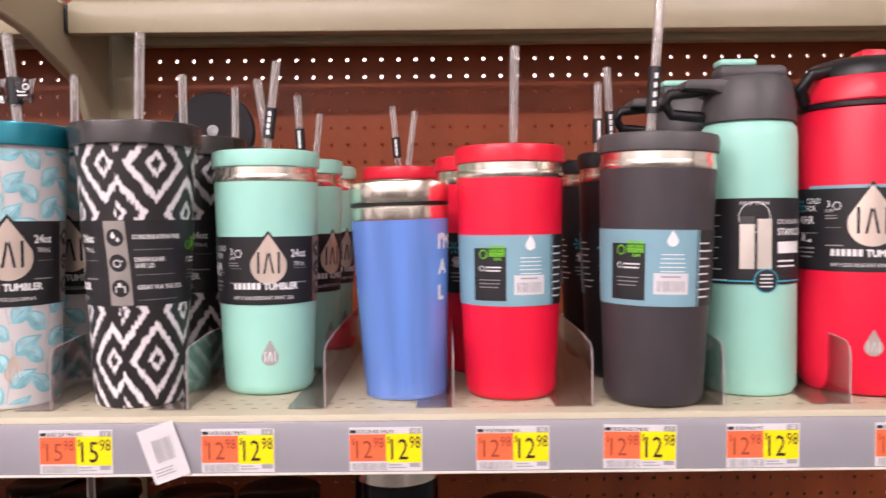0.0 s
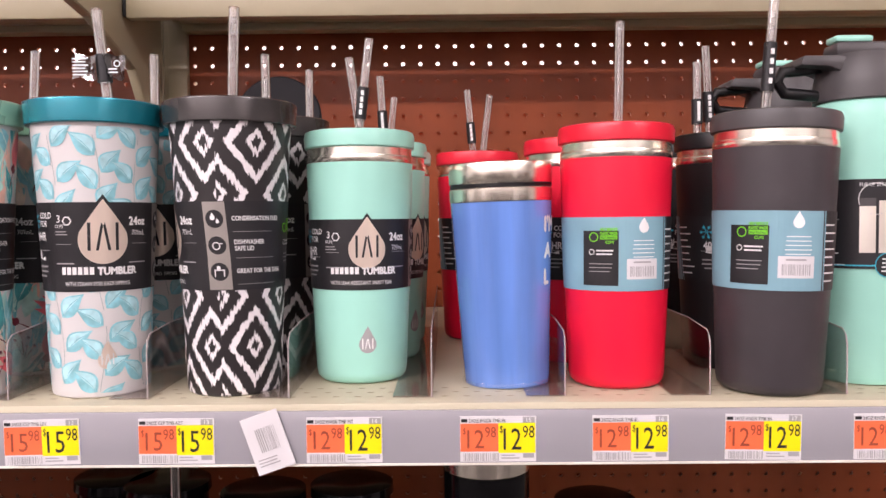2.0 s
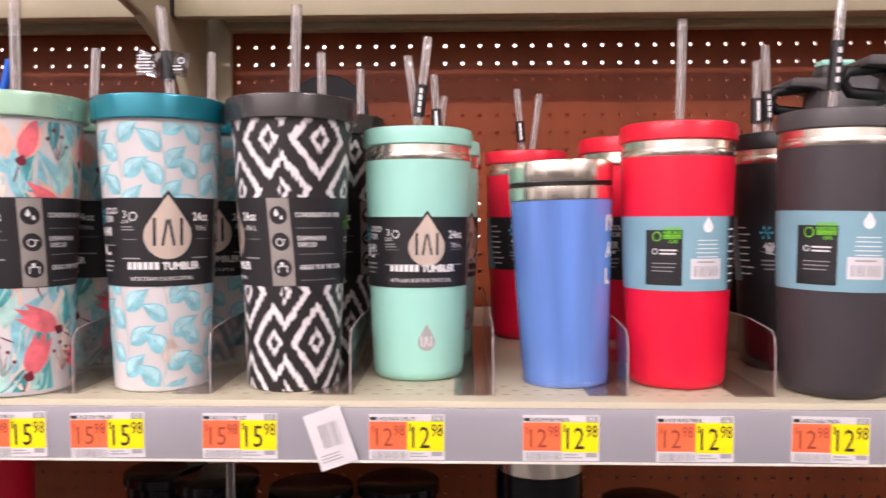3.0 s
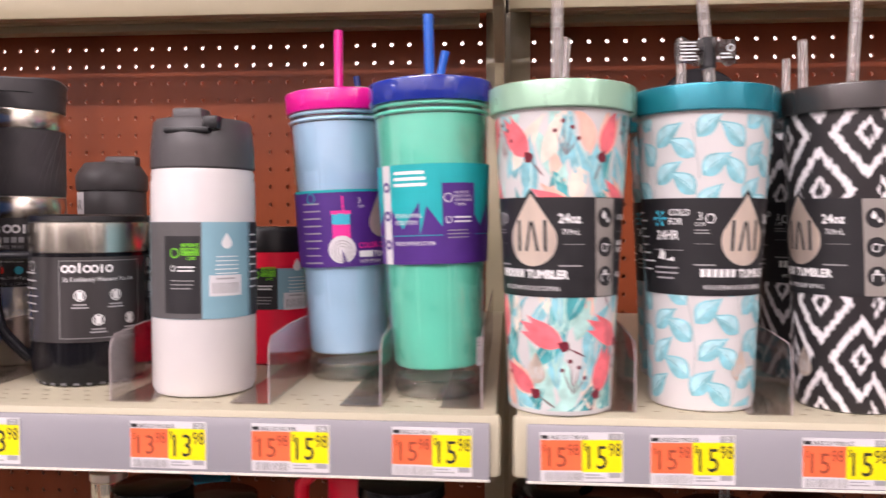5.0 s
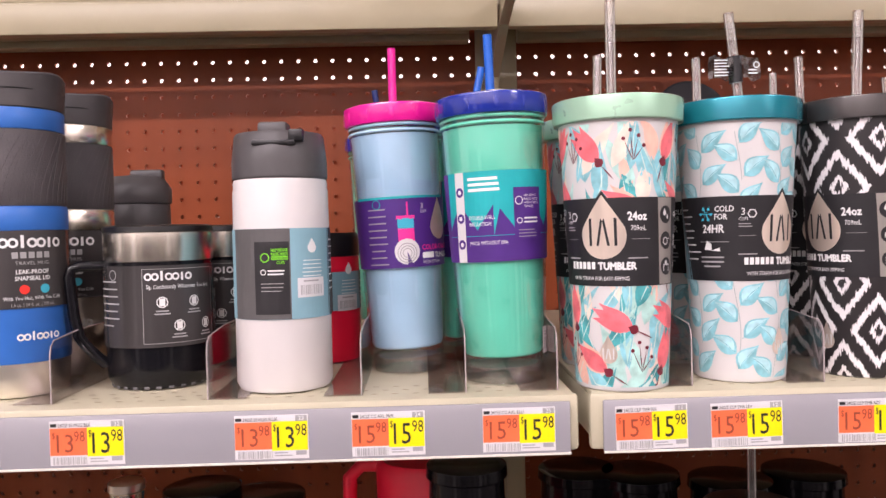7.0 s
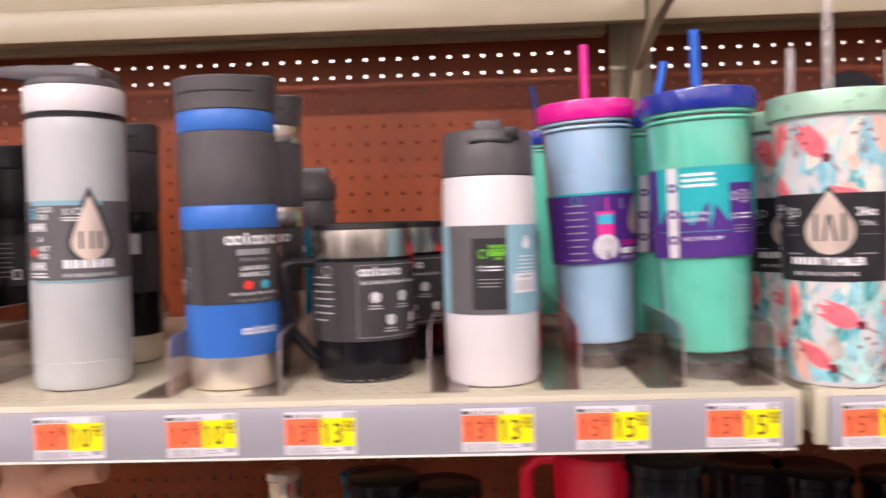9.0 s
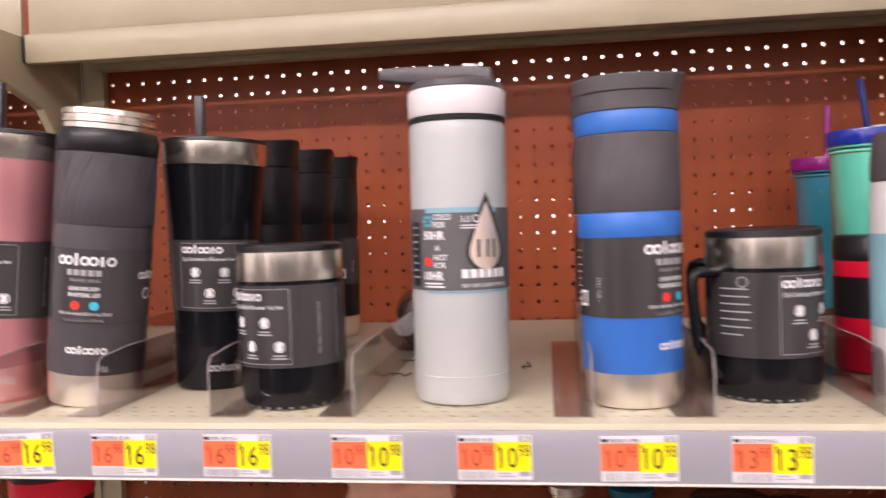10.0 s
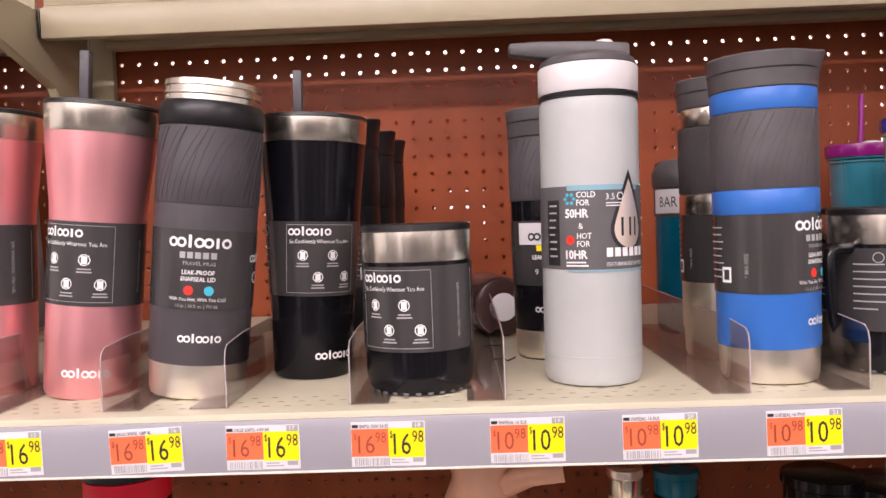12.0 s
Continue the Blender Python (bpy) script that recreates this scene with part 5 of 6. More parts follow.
def desk_mug(x, y, turn, label, handle=None, steel=0.024):
    """A short insulated mug with a bare steel lip and a clear-edged base."""
    m = drink("insulated_mug", label, seat(x, y), "short steel mugs")
    prof = [(0.031, 0.0), (0.0385, 0.0015), (0.0418, 0.007), (0.0432, 0.016), (0.0435, 0.103)]
    body = solid("body", lathe(prof, 64), BLACK_GLOSS, m)
    solid("lip", lathe([(0.0434, 0.1032), (0.0437, 0.104), (0.0437, 0.126), (0.043, 0.1268)], 64), STEEL, m, "bare brushed steel lip")
    solid("lid", lathe([(0.0432, 0.1268), (0.044, 0.1275), (0.0437, 0.131), (0.041, 0.1324), (0.01, 0.1324)], 64), BLACK_PLASTIC, m)
    sl = solid("label_film", lathe([(0.0443, z) for z in (0.035, 0.05, 0.07, 0.1)], 64, False, False), FILM, m, "dark clear film label")
    claims(Sheet(), 0.065).wrap(sl, lambda z: 0.0443, 0.0675, turn, 0.0002)
    for k in range(26):
        a = 2 * math.pi * k / 26
        ob = solid("foot_bump", box(-0.0022, 0.0022, -0.001, 0.001, 0.001, 0.0035, 0.0006), FOOT_GREY, m)
        ob.matrix_basis = pose(0.0388 * math.sin(a), -0.0388 * math.cos(a), 0, 0, 0, math.degrees(a))
    if handle is not None:
        a = radians(handle)
        ca, sa = math.sin(a), -math.cos(a)
        pts = [(r * ca, r * sa, z) for r, z in ((0.043, 0.1), (0.062, 0.1005), (0.0675, 0.098), (0.0692, 0.092), (0.0665, 0.06), (0.0635, 0.044), (0.059, 0.037), (0.05, 0.026), (0.043, 0.019))]
        solid("handle", tube(pts, 0.0045, 12), BLACK_GLOSS, m)
    return m


desk_mug(-0.3368, -0.516, 38, "gloss black steel mug with a loop handle and film label", -62)
desk_mug(-0.306, -0.42, 10, "gloss black steel mug with a loop handle and film label", -100)
desk_mug(-0.721, -0.539, -26, "short gloss black steel mug with a film label")


def snap_flask(x, y, colour, grip, label, turn, lean_x=0.0, size=1.0, open_top=False, lid_mat=None, band=None, yellow=False, beak=70):
    """A tall flask: steel foot, coloured body, film label, rubber grip, coloured band and screw lid."""
    f = drink("travel_flask", label, seat(x, y, lean_x, size=size), "tall grip flasks")
    solid("foot", lathe([(0.03, 0.0), (0.0355, 0.0015), (0.0368, 0.006), (0.0376, 0.0275)], 64), STEEL_RAW, f, "bare spun steel foot")
    prof = [(0.0382, 0.0275), (0.0386, 0.0285), (0.0392, 0.1488)]
    body = solid("body", lathe(prof, 64), colour, f)
    gr = solid("grip", lathe([(0.0388, 0.1489), (0.0396, 0.1501), (0.0399, 0.1767), (0.0397, 0.207), (0.0388, 0.208)], 64), grip, f, "ribbed rubber grip")
    for k in range(46):
        a0 = 2 * math.pi * k / 46
        pts = []
        for q in range(9):
            t = q / 8
            ang = a0 + 0.55 * t ** 1.6 * (1 if k % 3 else 0.7)
            pts.append((0.03985 * math.sin(ang), -0.03985 * math.cos(ang), 0.151 + 0.055 * t))
        solid("grip_rib", tube(pts, 0.00022, 4), grip, gr, "", 0)
    sl = solid("label_film", lathe([(radius_at(prof, z) + 0.0007, z) for z in (0.07, 0.09, 0.11, 0.13)], 64, False, False), FILM, f, "dark clear film label")
    s = Sheet()
    if yellow:
        s.bar(-0.03, 0.008, 0.075, 0.02, PAPER_WHITE, 1, "panel")
        s.bar(-0.01, 0.002, 0.024, 0.0055, TAG_YELLOW, 2)
        s.text("LEAK-PROOF", -0.014, -0.0055, 0.0055, INK_WHITE, 2, squeeze=0.85, fat=0.0002)
        s.disc(0.002, -0.017, 0.006, INK_RED, 2)
        s.text("9", -0.012, -0.02, 0.008, INK_WHITE, 2)
        s.text("21", 0.01, -0.02, 0.008, INK_WHITE, 2)
        s.mark(-0.018, 0.0115, 0.042, 0.0075, INK_BLACK, 2)
    else:
        s.mark(-0.0235, 0.0165, 0.047, 0.0078, INK_WHITE, 2)
        s.blocks(-0.0145, 0.0085, 0.029, 0.0048, INK_GREY, 2, 5)
        s.text("TRAVEL MUG", 0, 0.0035, 0.0038, INK_GREY, 2, 1, 1.1)
        s.text("LEAK-PROOF", 0, -0.0035, 0.0046, INK_WHITE, 2, 1, 0.9, fat=0.0001)
        s.text("SNAPSEAL LID", 0, -0.0085, 0.0046, INK_WHITE, 2, 1, 0.9, fat=0.0001)
        s.disc(-0.0065, -0.0155, 0.0036, INK_RED, 2)
        s.disc(0.0085, -0.0155, 0.0036, INK_CYAN, 2)
        s.text("With You Hot, With You Cold", 0, -0.0235, 0.004, INK_WHITE, 2, 1, 0.85)
        s.text("1.5 pt. | 24 fl. oz. | 709 mL", 0, -0.0285, 0.0036, INK_GREY, 2, 1, 0.85)
        s.text("* BPA FREE", -0.058, -0.018, 0.0046, INK_GREY, 2, turned=True, squeeze=0.85)
        s.bar(-0.082, -0.022, 0.0095, 0.012, INK_WHITE, 2, "icon")
        s.bar(-0.08, -0.02, 0.0055, 0.008, FILM, 3, "icon")
        s.lines(-0.1, 0.02, 0.024, 8, 0.0055, 0.001, INK_GREY, 2, 4)
        s.ring(0.055, -0.006, 0.0048, 0.0012, INK_WHITE, 2)
        s.mark(0.045, 0.006, 0.032, 0.0062, INK_WHITE, 2)
    s.wrap(sl, lambda z: radius_at(prof, z), 0.1, turn, 0.0009)
    mk = Sheet()
    mk.mark(-0.016, 0, 0.032, 0.0055, INK_WHITE, 1)
    mk.wrap(body, lambda z: radius_at(prof, z), 0.045, turn + 5, 0.0003)
    if band:
        for z0, z1 in ((0.13, 0.148), (0.2082, 0.2245)):
            solid("band", lathe([(0.0392, z0), (0.0398, z0 + 0.0012), (0.0398, z1 - 0.0012), (0.0392, z1)], 64), band, f)
    top = 0.2245 if band else 0.2082
    if open_top:
        solid("collar", lathe([(0.0395, top), (0.0402, top + 0.001), (0.0402, top + 0.012), (0.0385, top + 0.0175), (0.0372, top + 0.019)], 64), BLACK_PLASTIC, f)
        z = top + 0.019
        solid("threaded_mouth", lathe([(0.0362, z), (0.0362, z + 0.004), (0.0372, z + 0.005), (0.0372, z + 0.0065), (0.0362, z + 0.0075), (0.0362, z + 0.0105), (0.0371, z + 0.0115), (0.0366, z + 0.0155), (0.034, z + 0.0162), (0.033, z + 0.012), (0.033, z + 0.002)], 64), STEEL, f, "bare threaded steel mouth")
    else:
        bl = lathe([(0.0395, top), (0.0402, top + 0.001), (0.0406, top + 0.012), (0.0412, top + 0.0195), (0.0416, top + 0.0252), (0.0408, top + 0.0266), (0.0392, top + 0.0262), (0.0375, top + 0.0235), (0.01, top + 0.0235)], 64)
        for v in bl.verts:
            r = math.hypot(v.co.x, v.co.y)
            if r > 0.03 and v.co.z > top + 0.01:
                near = max(0.0, math.cos(math.atan2(v.co.x, -v.co.y) - radians(beak)))
                out = near ** 14 * (v.co.z - top - 0.01) / 0.0166
                v.co.x *= 1 + 0.11 * out
                v.co.y *= 1 + 0.11 * out
                v.co.z += 0.0015 * out
        lid = solid("lid", bl, lid_mat or GREY_PLASTIC, f, "", 30)
        sip = solid("sip_lever", box(-0.009, 0.009, -0.034, -0.006, top + 0.0225, top + 0.0262, 0.0012), lid_mat or GREY_PLASTIC, lid)
        sip.matrix_basis = pose(0, 0, 0, 0, 0, beak)
        solid("lid_seam", lathe([(0.0411, top + 0.0138), (0.0414, top + 0.0142), (0.0411, top + 0.0148)], 64, False, False), BLACK_PLASTIC, lid)
    return f


GRIP = shader("grey_rubber_grip", (0.085, 0.076, 0.08), 0.5, var=0.1, scale=60, bump=0.3, bump_scale=700)
SLATE = shader("slate_grey_plastic", (0.066, 0.06, 0.066), 0.42)
snap_flask(-0.4425, -0.541, BLUE, GRIP, "cobalt blue travel flask with grey rubber grip and grey lid", 44, lean_x=-0.4, band=BLUE)
snap_flask(-0.443, -0.444, STEEL_RAW, GRIP, "bare steel travel flask with grey rubber grip", 20, band=STEEL)
snap_flask(-0.9075, -0.529, SLATE, SLATE, "open slate grey travel flask with a bare threaded mouth, leaning", 12, lean_x=6.0, size=1.035, open_top=True)
snap_flask(-0.597, -0.41, BLACK_GLOSS, GRIP, "black travel flask with white and yellow label", -14, yellow=True)
for y, x in ((-0.37, -0.806), (-0.26, -0.80), (-0.15, -0.797)):
    snap_flask(x, y, BLACK_PLASTIC, BLACK_PLASTIC, "black travel flask behind the straw tumblers", 150, lid_mat=BLACK_PLASTIC)


def waisted(x, y, mat, label, turn, lean_x=0.0, size=1.0, top_straw=True, slim=False):
    """A waisted steel tumbler with bare rim, thin lid and a flat straw."""
    t = drink("waisted_tumbler", label, seat(x, y, lean_x, size=size), "waisted straw tumblers")
    if slim:
        prof = [(0.029, 0.0), (0.0335, 0.001), (0.0348, 0.004), (0.0356, 0.05), (0.0356, 0.1), (0.0354, 0.13), (0.0362, 0.15), (0.0388, 0.175), (0.0408, 0.195), (0.0414, 0.2047)]
    else:
        prof = [(0.029, 0.0), (0.033, 0.001), (0.0345, 0.004), (0.0365, 0.05), (0.0385, 0.085), (0.0405, 0.12), (0.0432, 0.1627), (0.0456, 0.1954), (0.0464, 0.2047)]
    e = prof[-1][0]
    body = solid("body", lathe(prof, 64), mat, t)
    solid("rim", lathe([(e, 0.205), (e + 0.0006, 0.2058), (e + 0.0012, 0.2248), (e + 0.0006, 0.2254)], 64), STEEL, t, "bare brushed steel rim")
    solid("lid", lathe([(e + 0.0008, 0.2255), (e + 0.0016, 0.226), (e + 0.0012, 0.2283), (e - 0.001, 0.229), (0.01, 0.229)], 64), BLACK_PLASTIC, t)
    if top_straw:
        ob = solid("straw", box(-0.004, 0.004, -0.004, 0.004, 0.2285, 0.27, 0.0015), SLATE, t)
        ob.matrix_basis = pose(-0.006, -0.005, 0, 0, -1.5, 0)
    sl = solid("label_film", lathe([(radius_at(prof, z) + 0.0007, z) for z in (0.073, 0.09, 0.105, 0.12, 0.137)], 64, False, False), FILM, t, "dark clear film label")
    claims(Sheet(), 0.064, 3).wrap(sl, lambda z: radius_at(prof, z), 0.105, turn, 0.0009)
    mk = Sheet()
    mk.mark(-0.018, 0, 0.036, 0.006, INK_WHITE, 1)
    mk.wrap(body, lambda z: radius_at(prof, z), 0.018, turn + 25, 0.0003)
    return t


waisted(-1.001, -0.519, PINK, "metallic pink waisted tumbler with bare steel rim and grey straw", -8, lean_x=5.5, size=1.05, slim=True)
waisted(-1.098, -0.5, PINK, "metallic pink waisted tumbler with bare steel rim", -30, lean_x=2, size=1.05, top_straw=False, slim=True)
waisted(-0.8225, -0.468, BLACK_GLOSS, "gloss black waisted tumbler with bare steel rim and black straw", 18, lean_x=2.4)

# tall pale grey bottle with a spouted flip lid
gb = drink("water_bottle", "tall pale grey bottle with white collar and black spout", seat(-0.58, -0.527, 0.4, size=1.022))
gprof = [(0.031, 0.0), (0.0362, 0.0015), (0.0385, 0.007), (0.0385, 0.2094), (0.0383, 0.2168), (0.0372, 0.2201)]
gbody = solid("body", lathe(gprof, 64), SILVER_GREY, gb)
solid("base_seam", lathe([(0.0385, 0.0225), (0.0388, 0.023), (0.0385, 0.0235)], 64, False, False), SILVER_GREY, gb)
solid("seal_ring", lathe([(0.037, 0.2201), (0.0389, 0.221), (0.0391, 0.2234), (0.038, 0.2248)], 64), BLACK_PLASTIC, gb)
solid("collar", lathe([(0.0385, 0.2248), (0.0389, 0.2257), (0.0391, 0.2448), (0.038, 0.2462)], 64), WHITE, gb, "white textured collar")
glid = solid("lid", lathe([(0.0375, 0.2462), (0.038, 0.2472), (0.0365, 0.2514), (0.03, 0.2551), (0.01, 0.257)], 64), GREY_PLASTIC, gb)
spout = box(-0.062, 0.03, -0.02, 0.02, 0.244, 0.262)
for v in spout.verts:
    if v.co.x < 0:
        v.co.y *= 0.34
        v.co.z = 0.267 if v.co.z > 0.25 else 0.258
bmesh.ops.subdivide_edges(spout, edges=[e for e in spout.edges if abs(e.verts[0].co.x - e.verts[1].co.x) > 0.05], cuts=3)
for v in spout.verts:
    if -0.05 < v.co.x < 0.02 and v.co.z > 0.255:
        v.co.z += 0.0015
bmesh.ops.bevel(spout, geom=list(spout.edges), offset=0.0022, segments=2, affect="EDGES", profile=0.5)
solid("spout", spout, GREY_PLASTIC, glid)
solid("spout_tab", lathe([(0.0085, 0.2495), (0.0095, 0.2532), (0.0088, 0.2626), (0.006, 0.2663), (0.002, 0.267)], 24), WHITE, glid).matrix_basis = pose(0.012, -0.008, 0)
gsl = sleeve(gb, gprof, 0.09, 0.153, PAPER_GREY)
s = Sheet()
hh = 0.0655
s.bar(-0.05, -hh / 2, 0.14, 0.0014, PAPER_BLUE, 1)
s.bar(-0.05, hh / 2 - 0.004, 0.06, 0.004, PAPER_BLUE, 1)
s.drop(0.0, -0.001, 0.034, 0.062, PAPER_BLACK, 1)
s.drop(0.0, -0.001, 0.028, 0.052, FOIL, 2)
for u in (-0.008, 0.0, 0.006):
    s.bar(u, -0.006, 0.0022, 0.014, PAPER_BLACK, 3, "emblem")
for k in range(6):
    a = math.pi * k / 3
    s.disc(-0.048 + 0.0035 * math.cos(a), 0.0225 + 0.0035 * math.sin(a), 0.0013, INK_CYAN, 2)
s.text("COLD", -0.0425, 0.0235, 0.0062, INK_WHITE, 2, squeeze=0.85, fat=0.0001)
s.text("FOR", -0.0425, 0.0175, 0.0062, INK_WHITE, 2, squeeze=0.85, fat=0.0001)
s.text("50HR", -0.0515, 0.0085, 0.009, INK_WHITE, 2, squeeze=0.85, fat=0.0003)
s.text("&", -0.0415, 0.0, 0.0062, INK_WHITE, 2)
s.disc(-0.048, -0.0085, 0.0036, INK_RED, 2)
s.text("HOT", -0.0425, -0.0075, 0.0062, INK_WHITE, 2, squeeze=0.85, fat=0.0001)
s.text("FOR", -0.0425, -0.0135, 0.0062, INK_WHITE, 2, squeeze=0.85, fat=0.0001)
s.text("10HR", -0.0515, -0.0225, 0.009, INK_WHITE, 2, squeeze=0.85, fat=0.0003)
s.lines(-0.0515, -0.026, 0.02, 2, 0.0025, 0.0012, INK_WHITE, 2, 3)
s.blocks(-0.0205, -0.0215, 0.04, 0.0068, INK_WHITE, 2)
s.text("FEATURING FLIP-UP SPOUT", -0.0205, -0.0285, 0.0042, INK_WHITE, 2, squeeze=0.8)
s.text("3.5", -0.0205, 0.0215, 0.0065, INK_WHITE, 2)
s.ring(-0.0085, 0.024, 0.0032, 0.0008, INK_WHITE, 2, n=6)
s.lines(-0.0205, 0.0185, 0.016, 2, 0.002, 0.0008, INK_WHITE, 2, 5)
s.bar(-0.07, -0.028, 0.013, 0.05, PAPER_BLACK, 1, "panel")
s.lines(-0.068, 0.017, 0.009, 8, 0.0055, 0.0013, INK_GREY, 2, 6)
s.wrap(gsl, lambda z: 0.0385, 0.1208, 38)

# teal bottle with a white band, far back
tb = drink("water_bottle", "teal gloss bottle with a white band and grey lid", seat(-0.434, -0.29))
tp = [(0.027, 0.0), (0.032, 0.002), (0.0345, 0.008), (0.0345, 0.128)]
TEAL_GLOSS = shader("teal_gloss_paint", (0.0, 0.13, 0.22), 0.15, coat=0.3)
solid("body", lathe(tp, 48), TEAL_GLOSS, tb)
solid("neck", lathe([(0.0345, 0.1282), (0.0352, 0.13), (0.0352, 0.158), (0.034, 0.16)], 48), GREY_PLASTIC, tb)
tlid = solid("lid", lathe([(0.036, 0.16), (0.0368, 0.162), (0.0372, 0.176), (0.033, 0.183), (0.028, 0.19), (0.01, 0.192)], 48), GREY_PLASTIC, tb)
solid("drink_tab", box(-0.006, 0.03, -0.007, 0.007, 0.186, 0.198, 0.003), GREY_PLASTIC, tlid)
s = Sheet()
s.bar(-0.022, -0.013, 0.036, 0.026, PAPER_WHITE, 0, "panel")
s.text("BAR", -0.012, -0.006, 0.016, INK_BLACK, 1, squeeze=0.8)
s.wrap(tb, lambda z: 0.0353, 0.145, -48, 0.0003)

# a mug lying on its side, foot to the front
lm = drink("insulated_mug", "dark mug lying on its side, sticker on its foot", pose(-0.641, -0.30, SHELF_Z + 0.0345, -90, 0, 14))
BROWN = shader("glossy_dark_brown", (0.05, 0.025, 0.022), 0.2, coat=0.4)
lb = solid("body", lathe([(0.028, 0.0), (0.032, 0.0015), (0.034, 0.006), (0.034, 0.09)], 48), BROWN, lm)
solid("sticker", lathe([(0.0155, -0.0008), (0.0158, -0.0003)], 32), PAPER_WHITE, lm, "round paper barcode sticker")

# a tall soft bag standing in the next bay
bag = thing("soft_bag", "tall mauve grey fabric bag standing in the next bay", "bag", pose(-1.375, -0.15, SHELF_Z))
bb = box(-0.13, 0.115, -0.06, 0.06, 0.0, 0.33, 0.0)
for v in bb.verts:
    if v.co.z > 0.2:
        v.co.z = 0.285 if v.co.x > 0 else 0.395
        v.co.y *= 0.7
bmesh.ops.bevel(bb, geom=list(bb.edges), offset=0.012, segments=3, affect="EDGES", profile=0.5)
solid("cover", bb, shader("mauve_grey_fabric", (0.16, 0.12, 0.13), 0.8, var=0.2, scale=20, bump=0.4, bump_scale=500), bag)
solid("zip_edge", tube([(0.1, -0.045, 0.293), (-0.02, -0.046, 0.345), (-0.12, -0.045, 0.392)], 0.003, 8), BLACK_PLASTIC, bag)

# bits of litter on the shelf
for x, y, a in ((-0.655, -0.36, 20), (-0.648, -0.44, -30), (-0.53, -0.40, 75)):
    tie = thing("twist_tie", "small black twist tie lying on the shelf", "twist tie", pose(x, y, SHELF_Z + 0.0012, 0, 0, a), "loose ties")
    solid("wire", tube([(-0.012, 0, 0), (-0.004, 0.004, 0.001), (0.004, -0.002, 0.0), (0.01, 0.003, 0.003)], 0.0007, 6), INK_BLACK, tie)

# ---- shelf below ----
LOW_Z = 0.86


def low_cup(x, y, h, r, mat, lid_mat, label, rim=None, name="travel_mug"):
    c = drink(name, label, seat(x, y, z=LOW_Z), "cups on the lower shelf")
    solid("body", lathe([(r * 0.78, 0.0), (r * 0.88, 0.0015), (r * 0.9, 0.006), (r, h - 0.035)], 48), mat, c)
    if rim:
        solid("rim", lathe([(r, h - 0.0348), (r * 1.02, h - 0.034), (r * 1.02, h - 0.013), (r * 0.99, h - 0.0125)], 48), rim, c)
    else:
        solid("neck", lathe([(r * 0.97, h - 0.0348), (r * 0.99, h - 0.034), (r * 0.97, h - 0.013), (r * 0.95, h - 0.0125)], 48), lid_mat, c)
    solid("lid", lathe([(r * 1.0, h - 0.012), (r * 1.06, h - 0.011), (r * 1.04, h - 0.002), (r * 0.9, h), (r * 0.3, h)], 48), lid_mat, c)
    return c


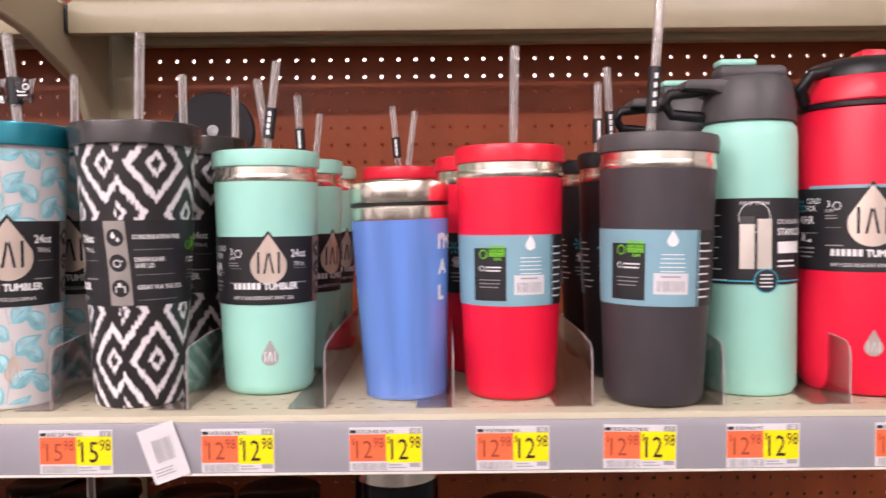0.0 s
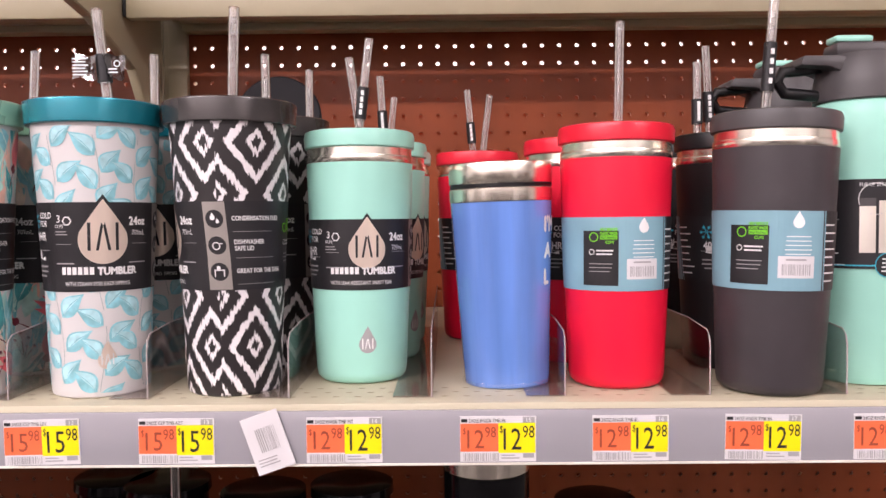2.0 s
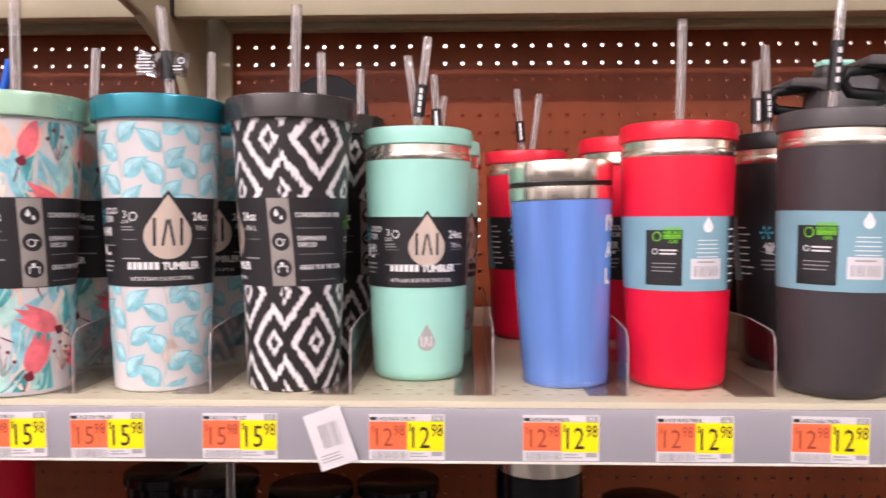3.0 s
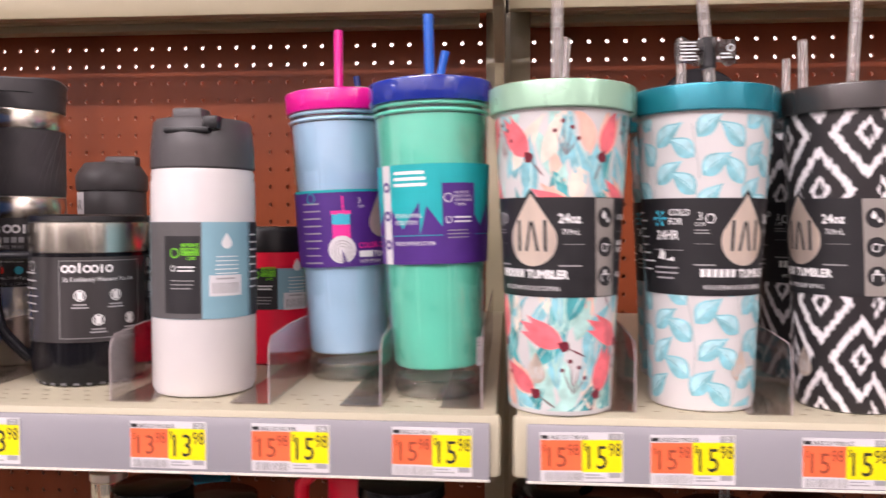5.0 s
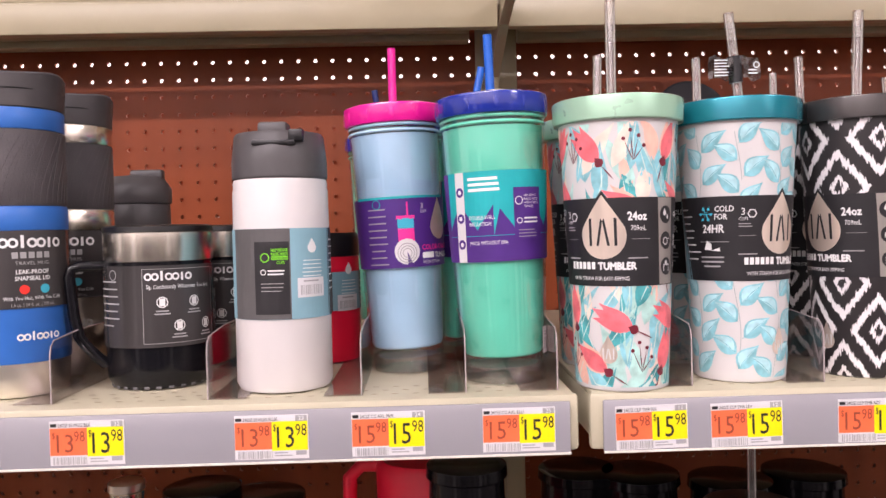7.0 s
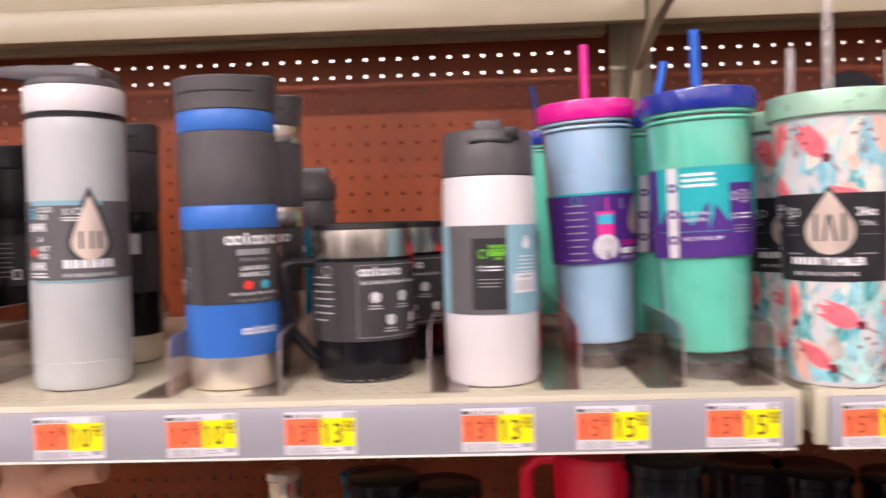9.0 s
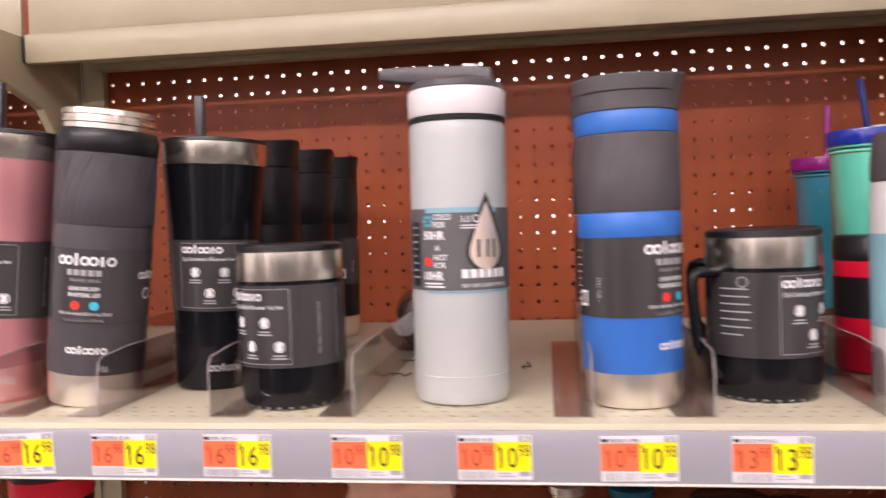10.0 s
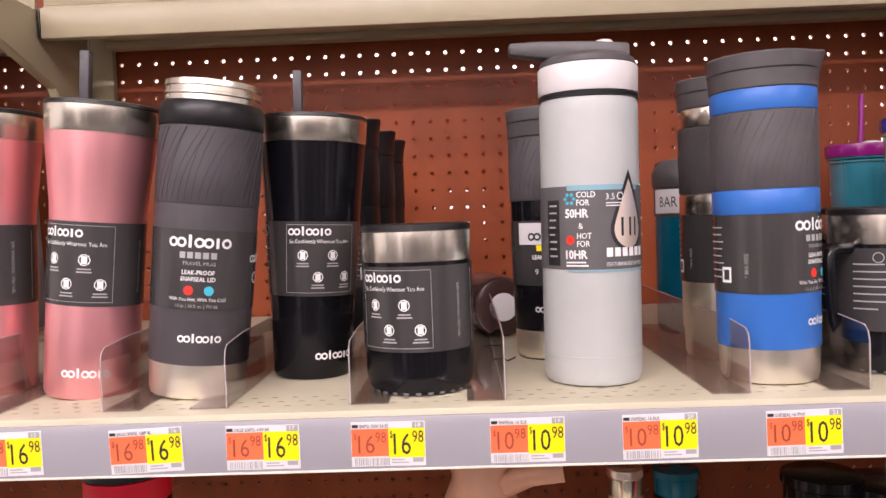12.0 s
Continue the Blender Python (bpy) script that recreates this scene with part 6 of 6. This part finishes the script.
PEACH = shader("pale_peach_plastic", (0.75, 0.42, 0.28), 0.45)
for x, y, h, r, mat, lid_mat, rim, label in (
        (0.437, -0.47, 0.454, 0.038, BLACK_GLOSS, BLACK_GLOSS, STEEL, "black bottle with a bare steel rim on the lower shelf"),
        (0.30, -0.33, 0.36, 0.042, BLACK_GLOSS, BLACK_GLOSS, None, "gloss black tumbler on the lower shelf"),
        (0.21, -0.35, 0.36, 0.042, BLACK_GLOSS, BLACK_GLOSS, None, "gloss black tumbler on the lower shelf"),
        (0.11, -0.35, 0.37, 0.042, BLACK_GLOSS, BLACK_GLOSS, None, "gloss black tumbler on the lower shelf"),
        (0.05, -0.33, 0.37, 0.042, BLACK_GLOSS, BLACK_GLOSS, None, "gloss black tumbler with a black lid on the lower shelf"),
        (0.56, -0.33, 0.34, 0.042, BLACK_GLOSS, BLACK_GLOSS, None, "gloss black tumbler on the lower shelf"),
        (-0.404, -0.10, 0.295, 0.03, BLACK_GLOSS, TEAL_GLOSS, None, "black tumbler with a dark teal lid on the lower shelf"),
        (-0.082, -0.515, 0.434, 0.033, BLACK_GLOSS, BLACK_GLOSS, None, "gloss black tumbler with a black lid on the lower shelf"),
        (-0.34, -0.40, 0.385, 0.036, BLACK_GLOSS, BLACK_GLOSS, None, "black tumbler on the lower shelf"),
        (-0.492, -0.198, 0.33, 0.021, STEEL_RAW, STEEL_RAW, STEEL, "narrow bare steel bottle on the lower shelf"),
        (-0.28, -0.40, 0.375, 0.04, BLACK_GLOSS, BLACK_GLOSS, STEEL, "black mug with bare steel rim on the lower shelf"),
        (-1.0, -0.46, 0.434, 0.038, BLACK_GLOSS, BLACK_PLASTIC, RED_LID, "black bottle with a red ring on the lower shelf")):
    low_cup(x, y, h, r, mat, lid_mat, label, rim)
hd = drink("travel_mug", "red cup with a looped handle on the lower shelf", seat(-0.115, -0.40, z=LOW_Z))
solid("body", lathe([(0.04, 0), (0.046, 0.002), (0.052, 0.4), (0.048, 0.408)], 48), RED, hd)
solid("handle", tube([(-0.045, 0, 0.4), (-0.066, 0, 0.4), (-0.078, 0, 0.388), (-0.08, 0, 0.32), (-0.046, 0, 0.3)], 0.0075, 10), RED, hd)
pc = drink("pitcher", "pale peach plastic pitcher with a side spout on the lower shelf", seat(-0.675, -0.45, z=LOW_Z))
solid("body", lathe([(0.04, 0), (0.045, 0.002), (0.05, 0.355), (0.034, 0.385), (0.026, 0.405), (0.03, 0.44), (0.027, 0.445)], 48), PEACH, pc)
solid("spout", tube([(0.02, -0.01, 0.4), (0.045, -0.012, 0.411), (0.075, -0.014, 0.415)], 0.012, 14), PEACH, pc)
solid("lid", lathe([(0.03, 0.4455), (0.033, 0.447), (0.033, 0.457), (0.012, 0.46)], 48), PEACH, pc)
st = low_cup(0.171, -0.50, 0.385, 0.04, BLACK_GLOSS, BLACK_PLASTIC, "black tumbler with a clear straw on the lower shelf")
straw(st, 0.0, 0.0, 0.385, 0.458, 0, 0, 0.0042)
